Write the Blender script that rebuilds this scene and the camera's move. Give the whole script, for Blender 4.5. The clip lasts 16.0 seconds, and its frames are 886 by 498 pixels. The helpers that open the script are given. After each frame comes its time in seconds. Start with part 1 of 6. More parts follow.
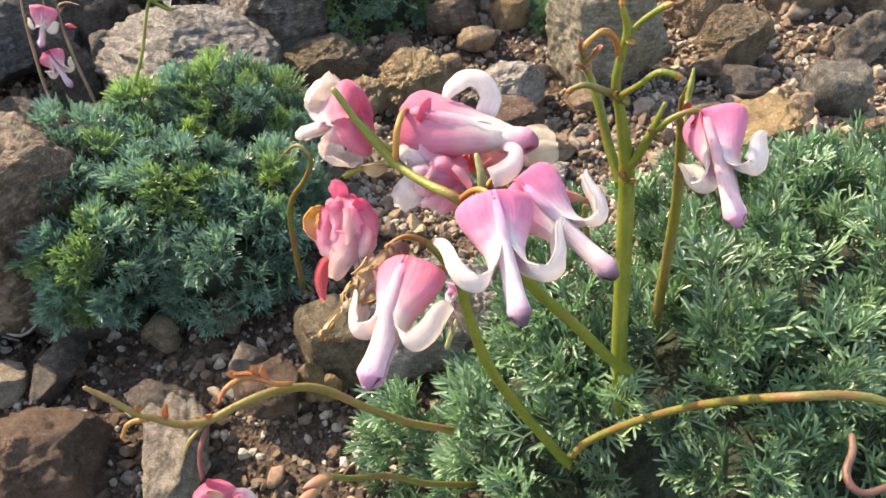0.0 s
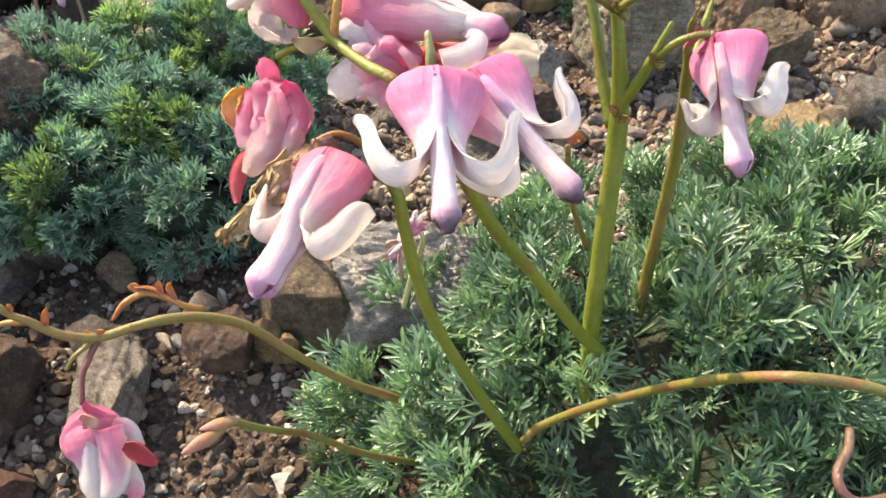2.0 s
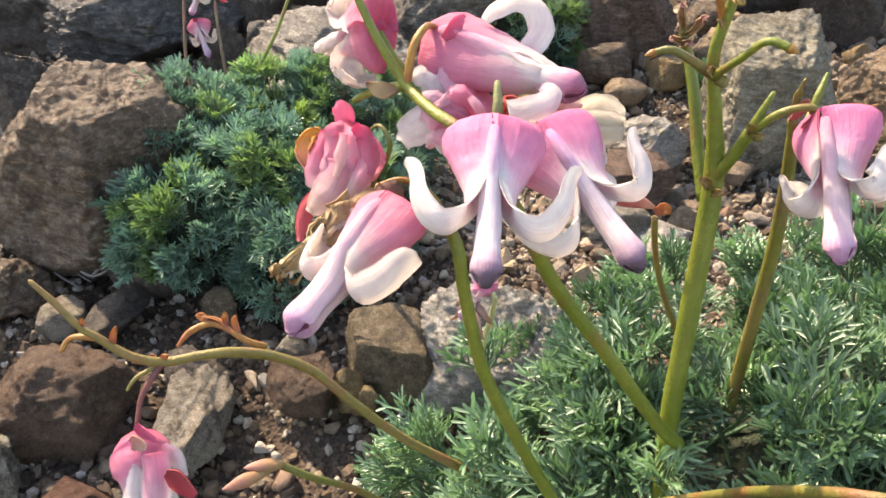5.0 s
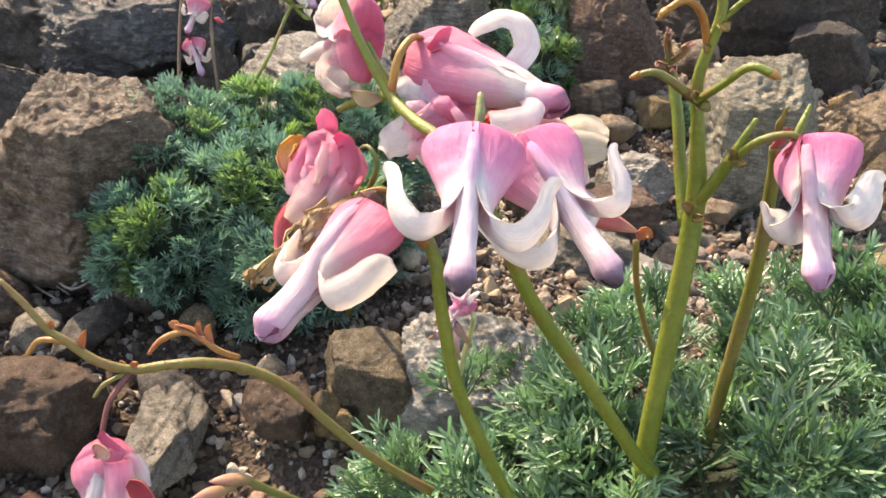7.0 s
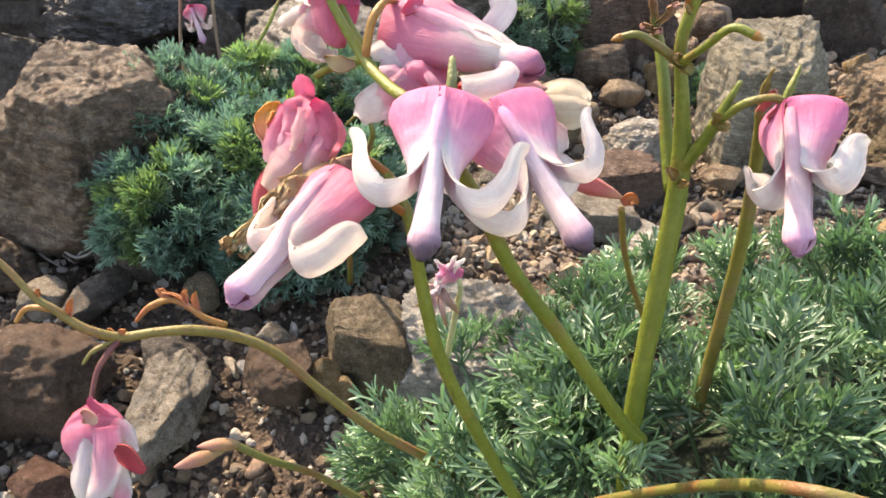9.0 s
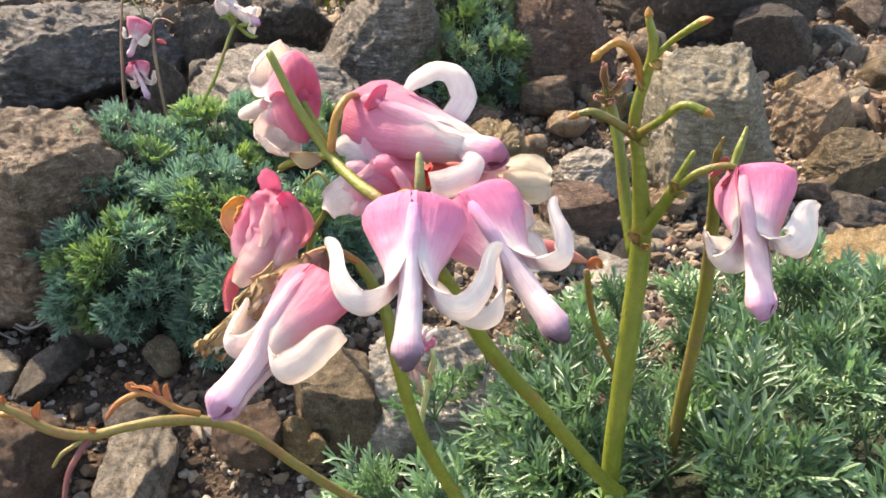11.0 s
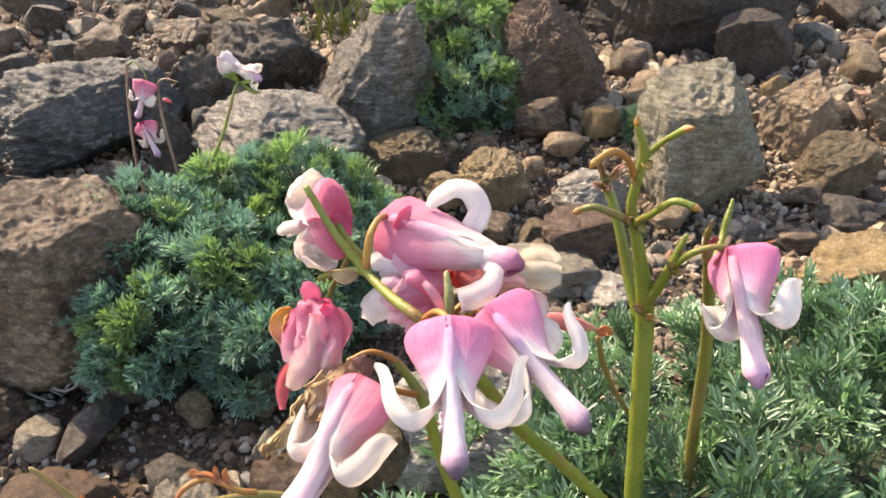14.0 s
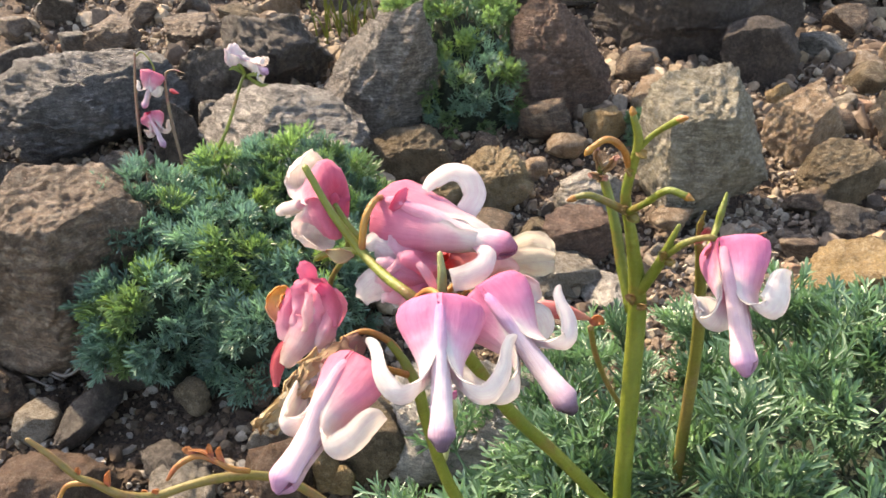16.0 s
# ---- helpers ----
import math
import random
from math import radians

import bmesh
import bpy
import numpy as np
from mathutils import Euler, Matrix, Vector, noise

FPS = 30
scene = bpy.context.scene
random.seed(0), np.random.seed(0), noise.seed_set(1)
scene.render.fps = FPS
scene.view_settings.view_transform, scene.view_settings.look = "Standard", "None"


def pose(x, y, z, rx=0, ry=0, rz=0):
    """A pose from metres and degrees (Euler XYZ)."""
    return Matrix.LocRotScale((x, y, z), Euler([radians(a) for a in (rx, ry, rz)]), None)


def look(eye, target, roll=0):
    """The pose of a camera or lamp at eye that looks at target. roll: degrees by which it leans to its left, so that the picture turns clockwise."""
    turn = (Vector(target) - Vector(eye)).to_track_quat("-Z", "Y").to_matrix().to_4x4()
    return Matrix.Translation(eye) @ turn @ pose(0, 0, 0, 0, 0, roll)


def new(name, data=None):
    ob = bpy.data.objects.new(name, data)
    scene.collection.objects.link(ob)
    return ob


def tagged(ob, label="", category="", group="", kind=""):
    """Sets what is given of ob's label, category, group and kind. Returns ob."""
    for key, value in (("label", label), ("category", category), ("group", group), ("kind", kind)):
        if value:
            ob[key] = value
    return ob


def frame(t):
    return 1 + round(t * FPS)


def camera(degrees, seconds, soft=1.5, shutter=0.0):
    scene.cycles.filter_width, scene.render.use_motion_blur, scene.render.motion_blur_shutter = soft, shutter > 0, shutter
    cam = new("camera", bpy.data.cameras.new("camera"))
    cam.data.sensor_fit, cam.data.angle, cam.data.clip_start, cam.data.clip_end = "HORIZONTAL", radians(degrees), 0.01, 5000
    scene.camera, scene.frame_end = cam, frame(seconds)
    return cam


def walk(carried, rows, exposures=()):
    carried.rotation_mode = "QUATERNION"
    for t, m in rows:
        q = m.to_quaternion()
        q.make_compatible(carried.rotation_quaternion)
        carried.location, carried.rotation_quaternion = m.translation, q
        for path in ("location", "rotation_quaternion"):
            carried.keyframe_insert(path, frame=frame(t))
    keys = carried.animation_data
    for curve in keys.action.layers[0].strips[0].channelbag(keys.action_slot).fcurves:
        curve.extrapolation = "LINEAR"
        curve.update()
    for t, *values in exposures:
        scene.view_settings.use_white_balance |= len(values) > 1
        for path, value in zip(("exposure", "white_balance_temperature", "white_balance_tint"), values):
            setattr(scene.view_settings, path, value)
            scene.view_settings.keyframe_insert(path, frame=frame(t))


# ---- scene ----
cam = camera(60.79, 16.0, soft=1.6)
PATH = [
    (0, (0.00962, 0.00326, 0.24154), (-0.01830, 0.75363, -0.41889), -3.06),
    (0.5, (0.00674, 0.00728, 0.23730), (-0.00689, 0.76325, -0.41717), 0.27),
    (1, (0.00576, 0.00422, 0.22399), (0.02462, 0.78858, -0.39603), 5.06),
    (1.5, (0.01020, 0.00577, 0.21841), (0.02998, 0.81411, -0.36998), 5.15),
    (2, (0.02128, 0.01137, 0.21579), (-0.02584, 0.76706, -0.43745), 2.91),
    (2.5, (0.02754, 0.02071, 0.21616), (-0.12721, 0.75788, -0.44158), -0.02),
    (3, (0.02708, 0.01932, 0.21530), (-0.18630, 0.74300, -0.44102), -0.73),
    (3.5, (0.02999, 0.01813, 0.21401), (-0.20834, 0.74690, -0.42794), -0.24),
    (4, (0.02945, 0.01508, 0.21300), (-0.20685, 0.74672, -0.42643), -1.13),
    (4.5, (0.03017, 0.01577, 0.21340), (-0.20071, 0.77320, -0.39733), -0.26),
    (4.7, (0.02958, 0.01572, 0.21228), (-0.18984, 0.78657, -0.38575), 0.73),
    (6.8, (0.03230, 0.01519, 0.20974), (-0.18060, 0.81643, -0.34945), 3.70),
    (7, (0.03151, 0.01527, 0.20843), (-0.17654, 0.82493, -0.34037), 4.20),
    (7.5, (0.03264, 0.01753, 0.20841), (-0.17577, 0.83112, -0.33440), 4.34),
    (8, (0.03651, 0.02135, 0.20886), (-0.19536, 0.82404, -0.34060), 3.22),
    (8.5, (0.03578, 0.01745, 0.20749), (-0.19372, 0.80021, -0.37098), 2.81),
    (8.7, (0.03689, 0.01715, 0.20781), (-0.18894, 0.79713, -0.37583), 3.15),
    (10.8, (0.03129, 0.01822, 0.21205), (-0.13077, 0.81342, -0.37224), 0.79),
    (11, (0.03251, 0.02041, 0.21633), (-0.13139, 0.83330, -0.34256), 1.97),
    (11.5, (0.03592, 0.02488, 0.21726), (-0.12550, 0.84672, -0.32911), 1.46),
    (12, (0.02980, 0.01850, 0.22230), (-0.12737, 0.80984, -0.36852), -0.49),
    (12.5, (0.03664, 0.02714, 0.22621), (-0.10056, 0.82286, -0.36372), -1.98),
    (13, (0.03468, 0.02261, 0.22789), (-0.09403, 0.82796, -0.35076), -1.22),
    (13.5, (0.03410, 0.02267, 0.23667), (-0.11297, 0.83638, -0.32570), -2.31),
    (14, (0.02936, 0.01718, 0.23670), (-0.13539, 0.82957, -0.32266), -2.37),
    (14.5, (0.03018, 0.01737, 0.23511), (-0.13917, 0.82950, -0.32326), -2.38),
    (15, (0.02827, 0.01113, 0.23063), (-0.13535, 0.82107, -0.33260), -0.86),
    (15.5, (0.03007, 0.01281, 0.23840), (-0.14035, 0.82721, -0.31632), -1.42),
    (16, (0.03139, 0.01407, 0.23491), (-0.13875, 0.82814, -0.32037), -1.09),
]
walk(cam, [(t, look(eye, target, roll)) for t, eye, target, roll in PATH], [(0.0, 2.08, 8700.0, 18.0), (16.0, 2.08, 8700.0, 18.0)])

# ---- light ----
SUN_TO = Vector((-0.58, 0.40, 0.66)).normalized()
world = bpy.data.worlds.new("sky")
scene.world = world
world.use_nodes = True
wn = world.node_tree.nodes
sky = wn.new("ShaderNodeTexSky")
sky.sky_type, sky.sun_disc = "NISHITA", False
sky.sun_elevation = math.asin(SUN_TO.z)
sky.sun_rotation = math.atan2(SUN_TO.x, SUN_TO.y)
world.node_tree.links.new(sky.outputs[0], wn["Background"].inputs[0])
wn["Background"].inputs[1].default_value = 0.15
sun = new("sun", bpy.data.lights.new("sun", "SUN"))
sun.data.energy, sun.data.angle, sun.data.color = 2.85, radians(0.6), (1.0, 0.931, 0.803)
sun.matrix_world = look(SUN_TO * 5, (0, 0, 0))


# ---- materials ----
class Nodes:
    """Short hand for building a node material."""

    def __init__(self, name, roughness=0.8):
        self.mat = bpy.data.materials.new(name)
        self.mat.use_nodes = True
        self.tree = self.mat.node_tree
        self.bsdf = self.tree.nodes["Principled BSDF"]
        self.bsdf.inputs["Roughness"].default_value = roughness
        self.coord = self.tree.nodes.new("ShaderNodeTexCoord")

    def link(self, a, b):
        self.tree.links.new(a, b)

    def add(self, kind, **values):
        node = self.tree.nodes.new(kind)
        for key, value in values.items():
            node.inputs[key.replace("_", " ")].default_value = value
        return node

    def noise(self, scale, detail=4.0, rough=0.6, where=None):
        node = self.add("ShaderNodeTexNoise", Scale=scale, Detail=detail, Roughness=rough)
        self.link(where or self.coord.outputs["Object"], node.inputs["Vector"])
        return node.outputs["Fac"]

    def cells(self, scale, what="Distance", feature="F1"):
        node = self.add("ShaderNodeTexVoronoi", Scale=scale)
        node.feature = feature
        self.link(self.coord.outputs["Object"], node.inputs["Vector"])
        return node.outputs[what]

    def ramp(self, fac, stops, smooth=False):
        node = self.tree.nodes.new("ShaderNodeValToRGB")
        if smooth:
            node.color_ramp.interpolation = "EASE"
        el = node.color_ramp.elements
        while len(el) < len(stops):
            el.new(0.5)
        for e, (place, colour) in zip(el, stops):
            e.position = place
            e.color = (*colour, 1) if len(colour) == 3 else colour
        self.link(fac, node.inputs[0])
        return node.outputs[0]

    def mix(self, fac, a, b, blend="MIX"):
        node = self.tree.nodes.new("ShaderNodeMix")
        node.data_type, node.blend_type = "RGBA", blend
        for value, socket in ((fac, node.inputs["Factor"]), (a, node.inputs["A"]), (b, node.inputs["B"])):
            if isinstance(value, bpy.types.NodeSocket):
                self.link(value, socket)
            elif isinstance(value, (int, float)):
                socket.default_value = value
            else:
                socket.default_value = (*value, 1)
        return node.outputs["Result"]

    def maths(self, kind, a, b=0.0):
        node = self.tree.nodes.new("ShaderNodeMath")
        node.operation = kind
        for value, socket in zip((a, b), node.inputs):
            if isinstance(value, bpy.types.NodeSocket):
                self.link(value, socket)
            else:
                socket.default_value = value
        return node.outputs[0]

    def attribute(self, name):
        node = self.tree.nodes.new("ShaderNodeAttribute")
        node.attribute_name = name
        return node

    def random(self):
        return self.tree.nodes.new("ShaderNodeObjectInfo").outputs["Random"]

    def island(self):
        return self.tree.nodes.new("ShaderNodeNewGeometry").outputs["Random Per Island"]

    def bump(self, height, distance, strength=1.0, after=None):
        node = self.add("ShaderNodeBump", Strength=strength, Distance=distance)
        self.link(height, node.inputs["Height"])
        if after:
            self.link(after, node.inputs["Normal"])
        return node.outputs[0]

    def done(self, colour, normal=None, rough=None):
        if isinstance(colour, bpy.types.NodeSocket):
            self.link(colour, self.bsdf.inputs["Base Color"])
        else:
            self.bsdf.inputs["Base Color"].default_value = (*colour, 1)
        if normal:
            self.link(normal, self.bsdf.inputs["Normal"])
        if rough:
            self.link(rough, self.bsdf.inputs["Roughness"])
        return self.mat

    def see_through(self, colour, share):
        """Lets part of the light through a thin leaf or petal."""
        thin = self.tree.nodes.new("ShaderNodeBsdfTranslucent")
        self.link(colour, thin.inputs["Color"])
        both = self.tree.nodes.new("ShaderNodeMixShader")
        both.inputs[0].default_value = share
        self.link(self.bsdf.outputs[0], both.inputs[1])
        self.link(thin.outputs[0], both.inputs[2])
        self.link(both.outputs[0], self.tree.nodes["Material Output"].inputs["Surface"])
        return self.mat


def rock_material(name, dark, light, fleck, fleck_share=0.25, grain=1.0, rough=0.85, streak=0.0, slant=(0.0, 25.0, 0.0), relief=1.0):
    n = Nodes(name, rough)
    broad = n.noise(38, 6, 0.7)
    base = n.ramp(broad, [(0.32, dark), (0.66, light)])
    stain = n.ramp(n.noise(95, 8, 0.78), [(0.34, (0.46, 0.42, 0.40)), (0.52, (0.95, 0.95, 0.95)), (0.68, (1.3, 1.27, 1.22))])
    base = n.mix(0.75, base, stain, "MULTIPLY")
    spots = n.ramp(n.noise(230 * grain, 8, 0.82), [(0.56 - fleck_share * 0.12, (0, 0, 0)), (0.64 - fleck_share * 0.10, (1, 1, 1))])
    base = n.mix(n.maths("MULTIPLY", spots, 0.55), base, fleck)
    # Dark spots in the colour imitate shade inside small cavities.
    pit_shade = n.ramp(n.cells(520 * grain), [(0.05, (0.35, 0.32, 0.30)), (0.30, (1.0, 1.0, 1.0))])
    base = n.mix(0.3, base, pit_shade, "MULTIPLY")
    crust = n.ramp(n.noise(330 * grain, 8, 0.85), [(0.52, (0, 0, 0)), (0.57, (0.75, 0.75, 0.75))])
    base = n.mix(crust, base, n.mix(0.4, fleck, light))
    # Wider dark blotches, again painted as shaded cavities.
    hollow_shade = n.ramp(n.noise(240 * grain, 6, 0.75), [(0.36, (0.34, 0.31, 0.29)), (0.46, (1.0, 1.0, 1.0))])
    base = n.mix(0.6, base, hollow_shade, "MULTIPLY")
    grit = n.ramp(n.noise(1500 * grain, 4, 0.75), [(0.3, (0.45, 0.45, 0.45)), (0.7, (1.4, 1.4, 1.4))])
    base = n.mix(0.8, base, grit, "MULTIPLY")
    bump = n.bump(n.noise(110, 10, 0.74), 0.010 * relief)
    if streak:
        lay = n.tree.nodes.new("ShaderNodeMapping")
        lay.inputs["Rotation"].default_value = [radians(a) for a in slant]
        lay.inputs["Scale"].default_value = (0.35, 0.6, 2.6)
        n.link(n.coord.outputs["Object"], lay.inputs["Vector"])
        bands = n.noise(250, 7, 0.74, lay.outputs[0])
        base = n.mix(streak, base, n.ramp(bands, [(0.38, (0.30, 0.29, 0.28)), (0.51, (0.95, 0.95, 0.95)), (0.62, (1.75, 1.72, 1.65))]), "MULTIPLY")
        bump = n.bump(bands, 0.012 * streak, after=bump)
    bump = n.bump(n.noise(260 * grain, 8, 0.78), 0.008 * relief, after=bump)
    bump = n.bump(n.noise(700 * grain, 7, 0.8), 0.006 * relief, after=bump)
    return n.done(base, bump)


ROCKS = {
    "brown": rock_material("brown_rock", (0.115, 0.074, 0.049), (0.24, 0.165, 0.112), (0.43, 0.37, 0.29), 0.45, rough=0.62, streak=0.7, slant=(0, -38, 0), relief=1.7),
    "slate": rock_material("slate_rock", (0.09, 0.089, 0.087), (0.21, 0.208, 0.205), (0.40, 0.39, 0.375), 0.35, rough=0.55, streak=0.6, slant=(0, -35, 10), relief=0.6),
    "dark": rock_material("dark_rock", (0.062, 0.051, 0.042), (0.155, 0.128, 0.102), (0.33, 0.29, 0.245), 0.4, rough=0.62, relief=0.75),
    "layered": rock_material("layered_rock", (0.20, 0.185, 0.168), (0.43, 0.40, 0.365), (0.50, 0.48, 0.44), 0.5, rough=0.6, streak=0.95, slant=(0, 12, 0)),
    "greybrown": rock_material("grey_brown_rock", (0.16, 0.138, 0.118), (0.33, 0.29, 0.25), (0.50, 0.47, 0.43), 0.55, rough=0.6, streak=0.8, slant=(0, 50, 0)),
    "redbrown": rock_material("red_brown_rock", (0.14, 0.086, 0.062), (0.29, 0.19, 0.145), (0.40, 0.31, 0.25), streak=0.5, slant=(0, 20, 0)),
    "green": rock_material("grey_green_rock", (0.25, 0.22, 0.15), (0.44, 0.40, 0.295), (0.62, 0.60, 0.52), 0.5, rough=0.62, streak=0.5, slant=(0, -15, 0)),
    "tan": rock_material("tan_rock", (0.35, 0.235, 0.145), (0.60, 0.45, 0.31), (0.70, 0.61, 0.48), relief=0.7),
    "olive": rock_material("olive_rock", (0.16, 0.118, 0.068), (0.30, 0.23, 0.142), (0.45, 0.38, 0.27), relief=0.8),
    "yellow": rock_material("ochre_rock", (0.40, 0.26, 0.11), (0.62, 0.45, 0.23), (0.66, 0.56, 0.38)),
    "ochre": rock_material("crumbly_ochre_rock", (0.34, 0.225, 0.105), (0.60, 0.45, 0.26), (0.68, 0.58, 0.41), 0.5, relief=1.0),
    "mottled": rock_material("mottled_crusted_rock", (0.13, 0.105, 0.07), (0.34, 0.30, 0.225), (0.68, 0.66, 0.56), 0.9, grain=0.6, streak=0.3, slant=(0, 40, 0), relief=1.4),
    # Darkened rock colour that carries the shade on two upper boulders.
    "shade_dark": rock_material("shade_darkened_rock", (0.046, 0.037, 0.032), (0.115, 0.091, 0.076), (0.26, 0.22, 0.19), 0.35, rough=0.7),
    "grey": rock_material("grey_rock", (0.15, 0.138, 0.117), (0.30, 0.28, 0.24), (0.54, 0.52, 0.46), 0.45),
    "light": rock_material("pale_rock", (0.30, 0.25, 0.185), (0.54, 0.475, 0.375), (0.64, 0.60, 0.52), 0.45),
    "pale_layered": rock_material("pale_layered_rock", (0.38, 0.345, 0.295), (0.68, 0.64, 0.57), (0.75, 0.73, 0.68), 0.6, streak=0.5, slant=(0, -20, 0)),
    "slab": rock_material("grey_green_slab", (0.14, 0.114, 0.08), (0.31, 0.272, 0.205), (0.54, 0.48, 0.41), 0.9, streak=0.35, slant=(0, 60, 0)),
    "russet": rock_material("warm_brown_rock", (0.128, 0.072, 0.045), (0.255, 0.155, 0.098), (0.31, 0.24, 0.18), 0.3, relief=1.3),
    "rust": rock_material("rust_rock", (0.14, 0.058, 0.036), (0.23, 0.11, 0.07), (0.32, 0.20, 0.15)),
}

GRAVEL_COLOURS = [(0.0, (0.10, 0.075, 0.055)), (0.22, (0.18, 0.13, 0.092)), (0.45, (0.27, 0.21, 0.155)),
                  (0.62, (0.23, 0.205, 0.175)), (0.76, (0.36, 0.28, 0.18)), (0.9, (0.46, 0.41, 0.32)), (1.0, (0.24, 0.135, 0.085))]


# Darker mix for the near ground, with its shade put into the grain colours.
SHADE_TONED_COLOURS = [(0.0, (0.055, 0.036, 0.024)), (0.25, (0.10, 0.068, 0.045)), (0.48, (0.19, 0.135, 0.088)), (0.66, (0.20, 0.165, 0.125)), (0.78, (0.32, 0.265, 0.19)), (0.9, (0.40, 0.37, 0.32)), (1.0, (0.55, 0.52, 0.46))]


def gravel_material(name, by_island, colours=GRAVEL_COLOURS):
    n = Nodes(name, 0.85)
    base = n.ramp(n.island() if by_island else n.random(), colours)
    mottle = n.ramp(n.noise(420, 6, 0.7), [(0.3, (0.5, 0.47, 0.44)), (0.7, (1.25, 1.22, 1.2))])
    base = n.mix(0.85, base, mottle, "MULTIPLY")
    return n.done(base, n.bump(n.noise(900, 6, 0.75), 0.0012))


def soil_material():
    n = Nodes("gravelly_soil", 0.95)
    broad = n.ramp(n.noise(22, 5, 0.6), [(0.3, (0.038, 0.027, 0.019)), (0.7, (0.08, 0.057, 0.041))])
    grit = n.ramp(n.cells(620, "Color"), [(0.2, (0.5, 0.45, 0.42)), (0.65, (1.5, 1.45, 1.4)), (0.9, (3.0, 2.9, 2.7))])
    base = n.mix(0.7, broad, grit, "MULTIPLY")
    bump = n.bump(n.cells(620), 0.0016, 1.0)
    bump = n.bump(n.noise(1800, 5, 0.7), 0.0008, after=bump)
    return n.done(base, bump)


def leaf_material(name, deep, pale, glow, lets=(1.05, 1.25, 0.74), thin=0.34):
    n = Nodes(name, 0.29)
    base = n.ramp(n.random(), [(0.0, deep), (0.68, pale), (1.0, glow)])
    base = n.mix(n.ramp(n.island(), [(0.0, (0, 0, 0)), (1.0, (0.55, 0.55, 0.55))]), base, deep)
    shade = n.ramp(n.noise(260, 4, 0.6), [(0.3, (0.72, 0.75, 0.78)), (0.7, (1.18, 1.15, 1.1))])
    base = n.mix(0.8, base, shade, "MULTIPLY")
    n.done(base, n.bump(n.noise(2500, 3, 0.6), 0.0002, 0.6))
    n.bsdf.inputs["Specular IOR Level"].default_value = 0.75
    return n.see_through(n.mix(1.0, base, lets, "MULTIPLY"), thin)


SOIL = soil_material()
GRAVEL = gravel_material("gravel", True)
PALE_GRAVEL = gravel_material("pale_gravel", True, [(0.0, (0.16, 0.12, 0.09)), (0.3, (0.27, 0.21, 0.155)), (0.55, (0.30, 0.27, 0.235)), (0.8, (0.42, 0.36, 0.28)), (1.0, (0.54, 0.51, 0.45))])
SHADE_TONED_GRAVEL = gravel_material("shade_toned_gravel", True, SHADE_TONED_COLOURS)
STONE = gravel_material("loose_stone", False)
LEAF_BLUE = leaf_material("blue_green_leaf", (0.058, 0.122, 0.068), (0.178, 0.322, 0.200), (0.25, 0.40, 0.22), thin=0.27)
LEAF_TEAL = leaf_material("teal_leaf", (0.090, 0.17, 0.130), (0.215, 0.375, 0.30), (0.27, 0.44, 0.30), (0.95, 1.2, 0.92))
# Yellower, lighter leaf copy: the look of sunlit tufts put into colour.
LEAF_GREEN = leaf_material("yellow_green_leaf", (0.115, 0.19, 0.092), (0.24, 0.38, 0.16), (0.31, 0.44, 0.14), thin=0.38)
# Near-black green: the shade inside the cushions put into a colour.
CORE_SHADE = Nodes("cushion_core_shade", 0.9)
CORE_SHADE_MAT = CORE_SHADE.done(CORE_SHADE.ramp(CORE_SHADE.noise(300, 5, 0.7), [(0.35, (0.012, 0.018, 0.010)), (0.7, (0.05, 0.075, 0.04))]),
                 CORE_SHADE.bump(CORE_SHADE.noise(500, 5, 0.7), 0.004))


# ---- building helpers ----
def mesh_from(name, verts, faces, material, smooth=True):
    me = bpy.data.meshes.new(name)
    me.from_pydata([tuple(v) for v in verts], [], faces)
    if smooth:
        me.polygons.foreach_set("use_smooth", [True] * len(me.polygons))
    me.materials.append(material)
    me.update()
    return me


def part(name, me, parent, label=""):
    """Links a mesh as one part under a thing or a part."""
    ob = new(name, me)
    ob.parent = parent
    return tagged(ob, label)


def base_of(name, place, label, category, group="", kind=""):
    """The Empty at a thing's base."""
    ob = new(name)
    ob.location = place
    ob.empty_display_size = 0.01
    return tagged(ob, label, category, group, kind)


def ground_height(x, y):
    rise = 0.008 + 0.075 * (y - 0.17)
    near = 1.0 / (1.0 + (max(abs(x), abs(y - 0.3)) / 1.5) ** 2)
    bumps = 0.010 * noise.noise((x * 9, y * 9, 3.1)) + 0.004 * noise.noise((x * 31, y * 31, 7.7)) + 0.0015 * noise.noise((x * 110, y * 110, 1.3))
    return min(rise, 0.4 + 0.01 * y) + bumps * near - 0.002


def ground():
    def spread(first, last, step, reach):
        mid = list(np.arange(first, last, step))
        lo, hi, size = mid[0], mid[-1], step
        while hi - last < reach:
            size *= 1.35
            lo, hi = lo - size, hi + size
            mid = [lo, *mid, hi]
        return mid
    xs, ys = spread(-0.55, 0.45, 0.005, 400.0), spread(-0.05, 0.85, 0.005, 400.0)
    verts = [(x, y, ground_height(x, y)) for y in ys for x in xs]
    w = len(xs)
    faces = [(j * w + i, j * w + i + 1, j * w + w + i + 1, j * w + w + i) for j in range(len(ys) - 1) for i in range(w - 1)]
    ob = new("ground", mesh_from("ground", verts, faces, SOIL))
    return tagged(ob, "brown volcanic soil strewn with fine grit", "ground", kind="structure")


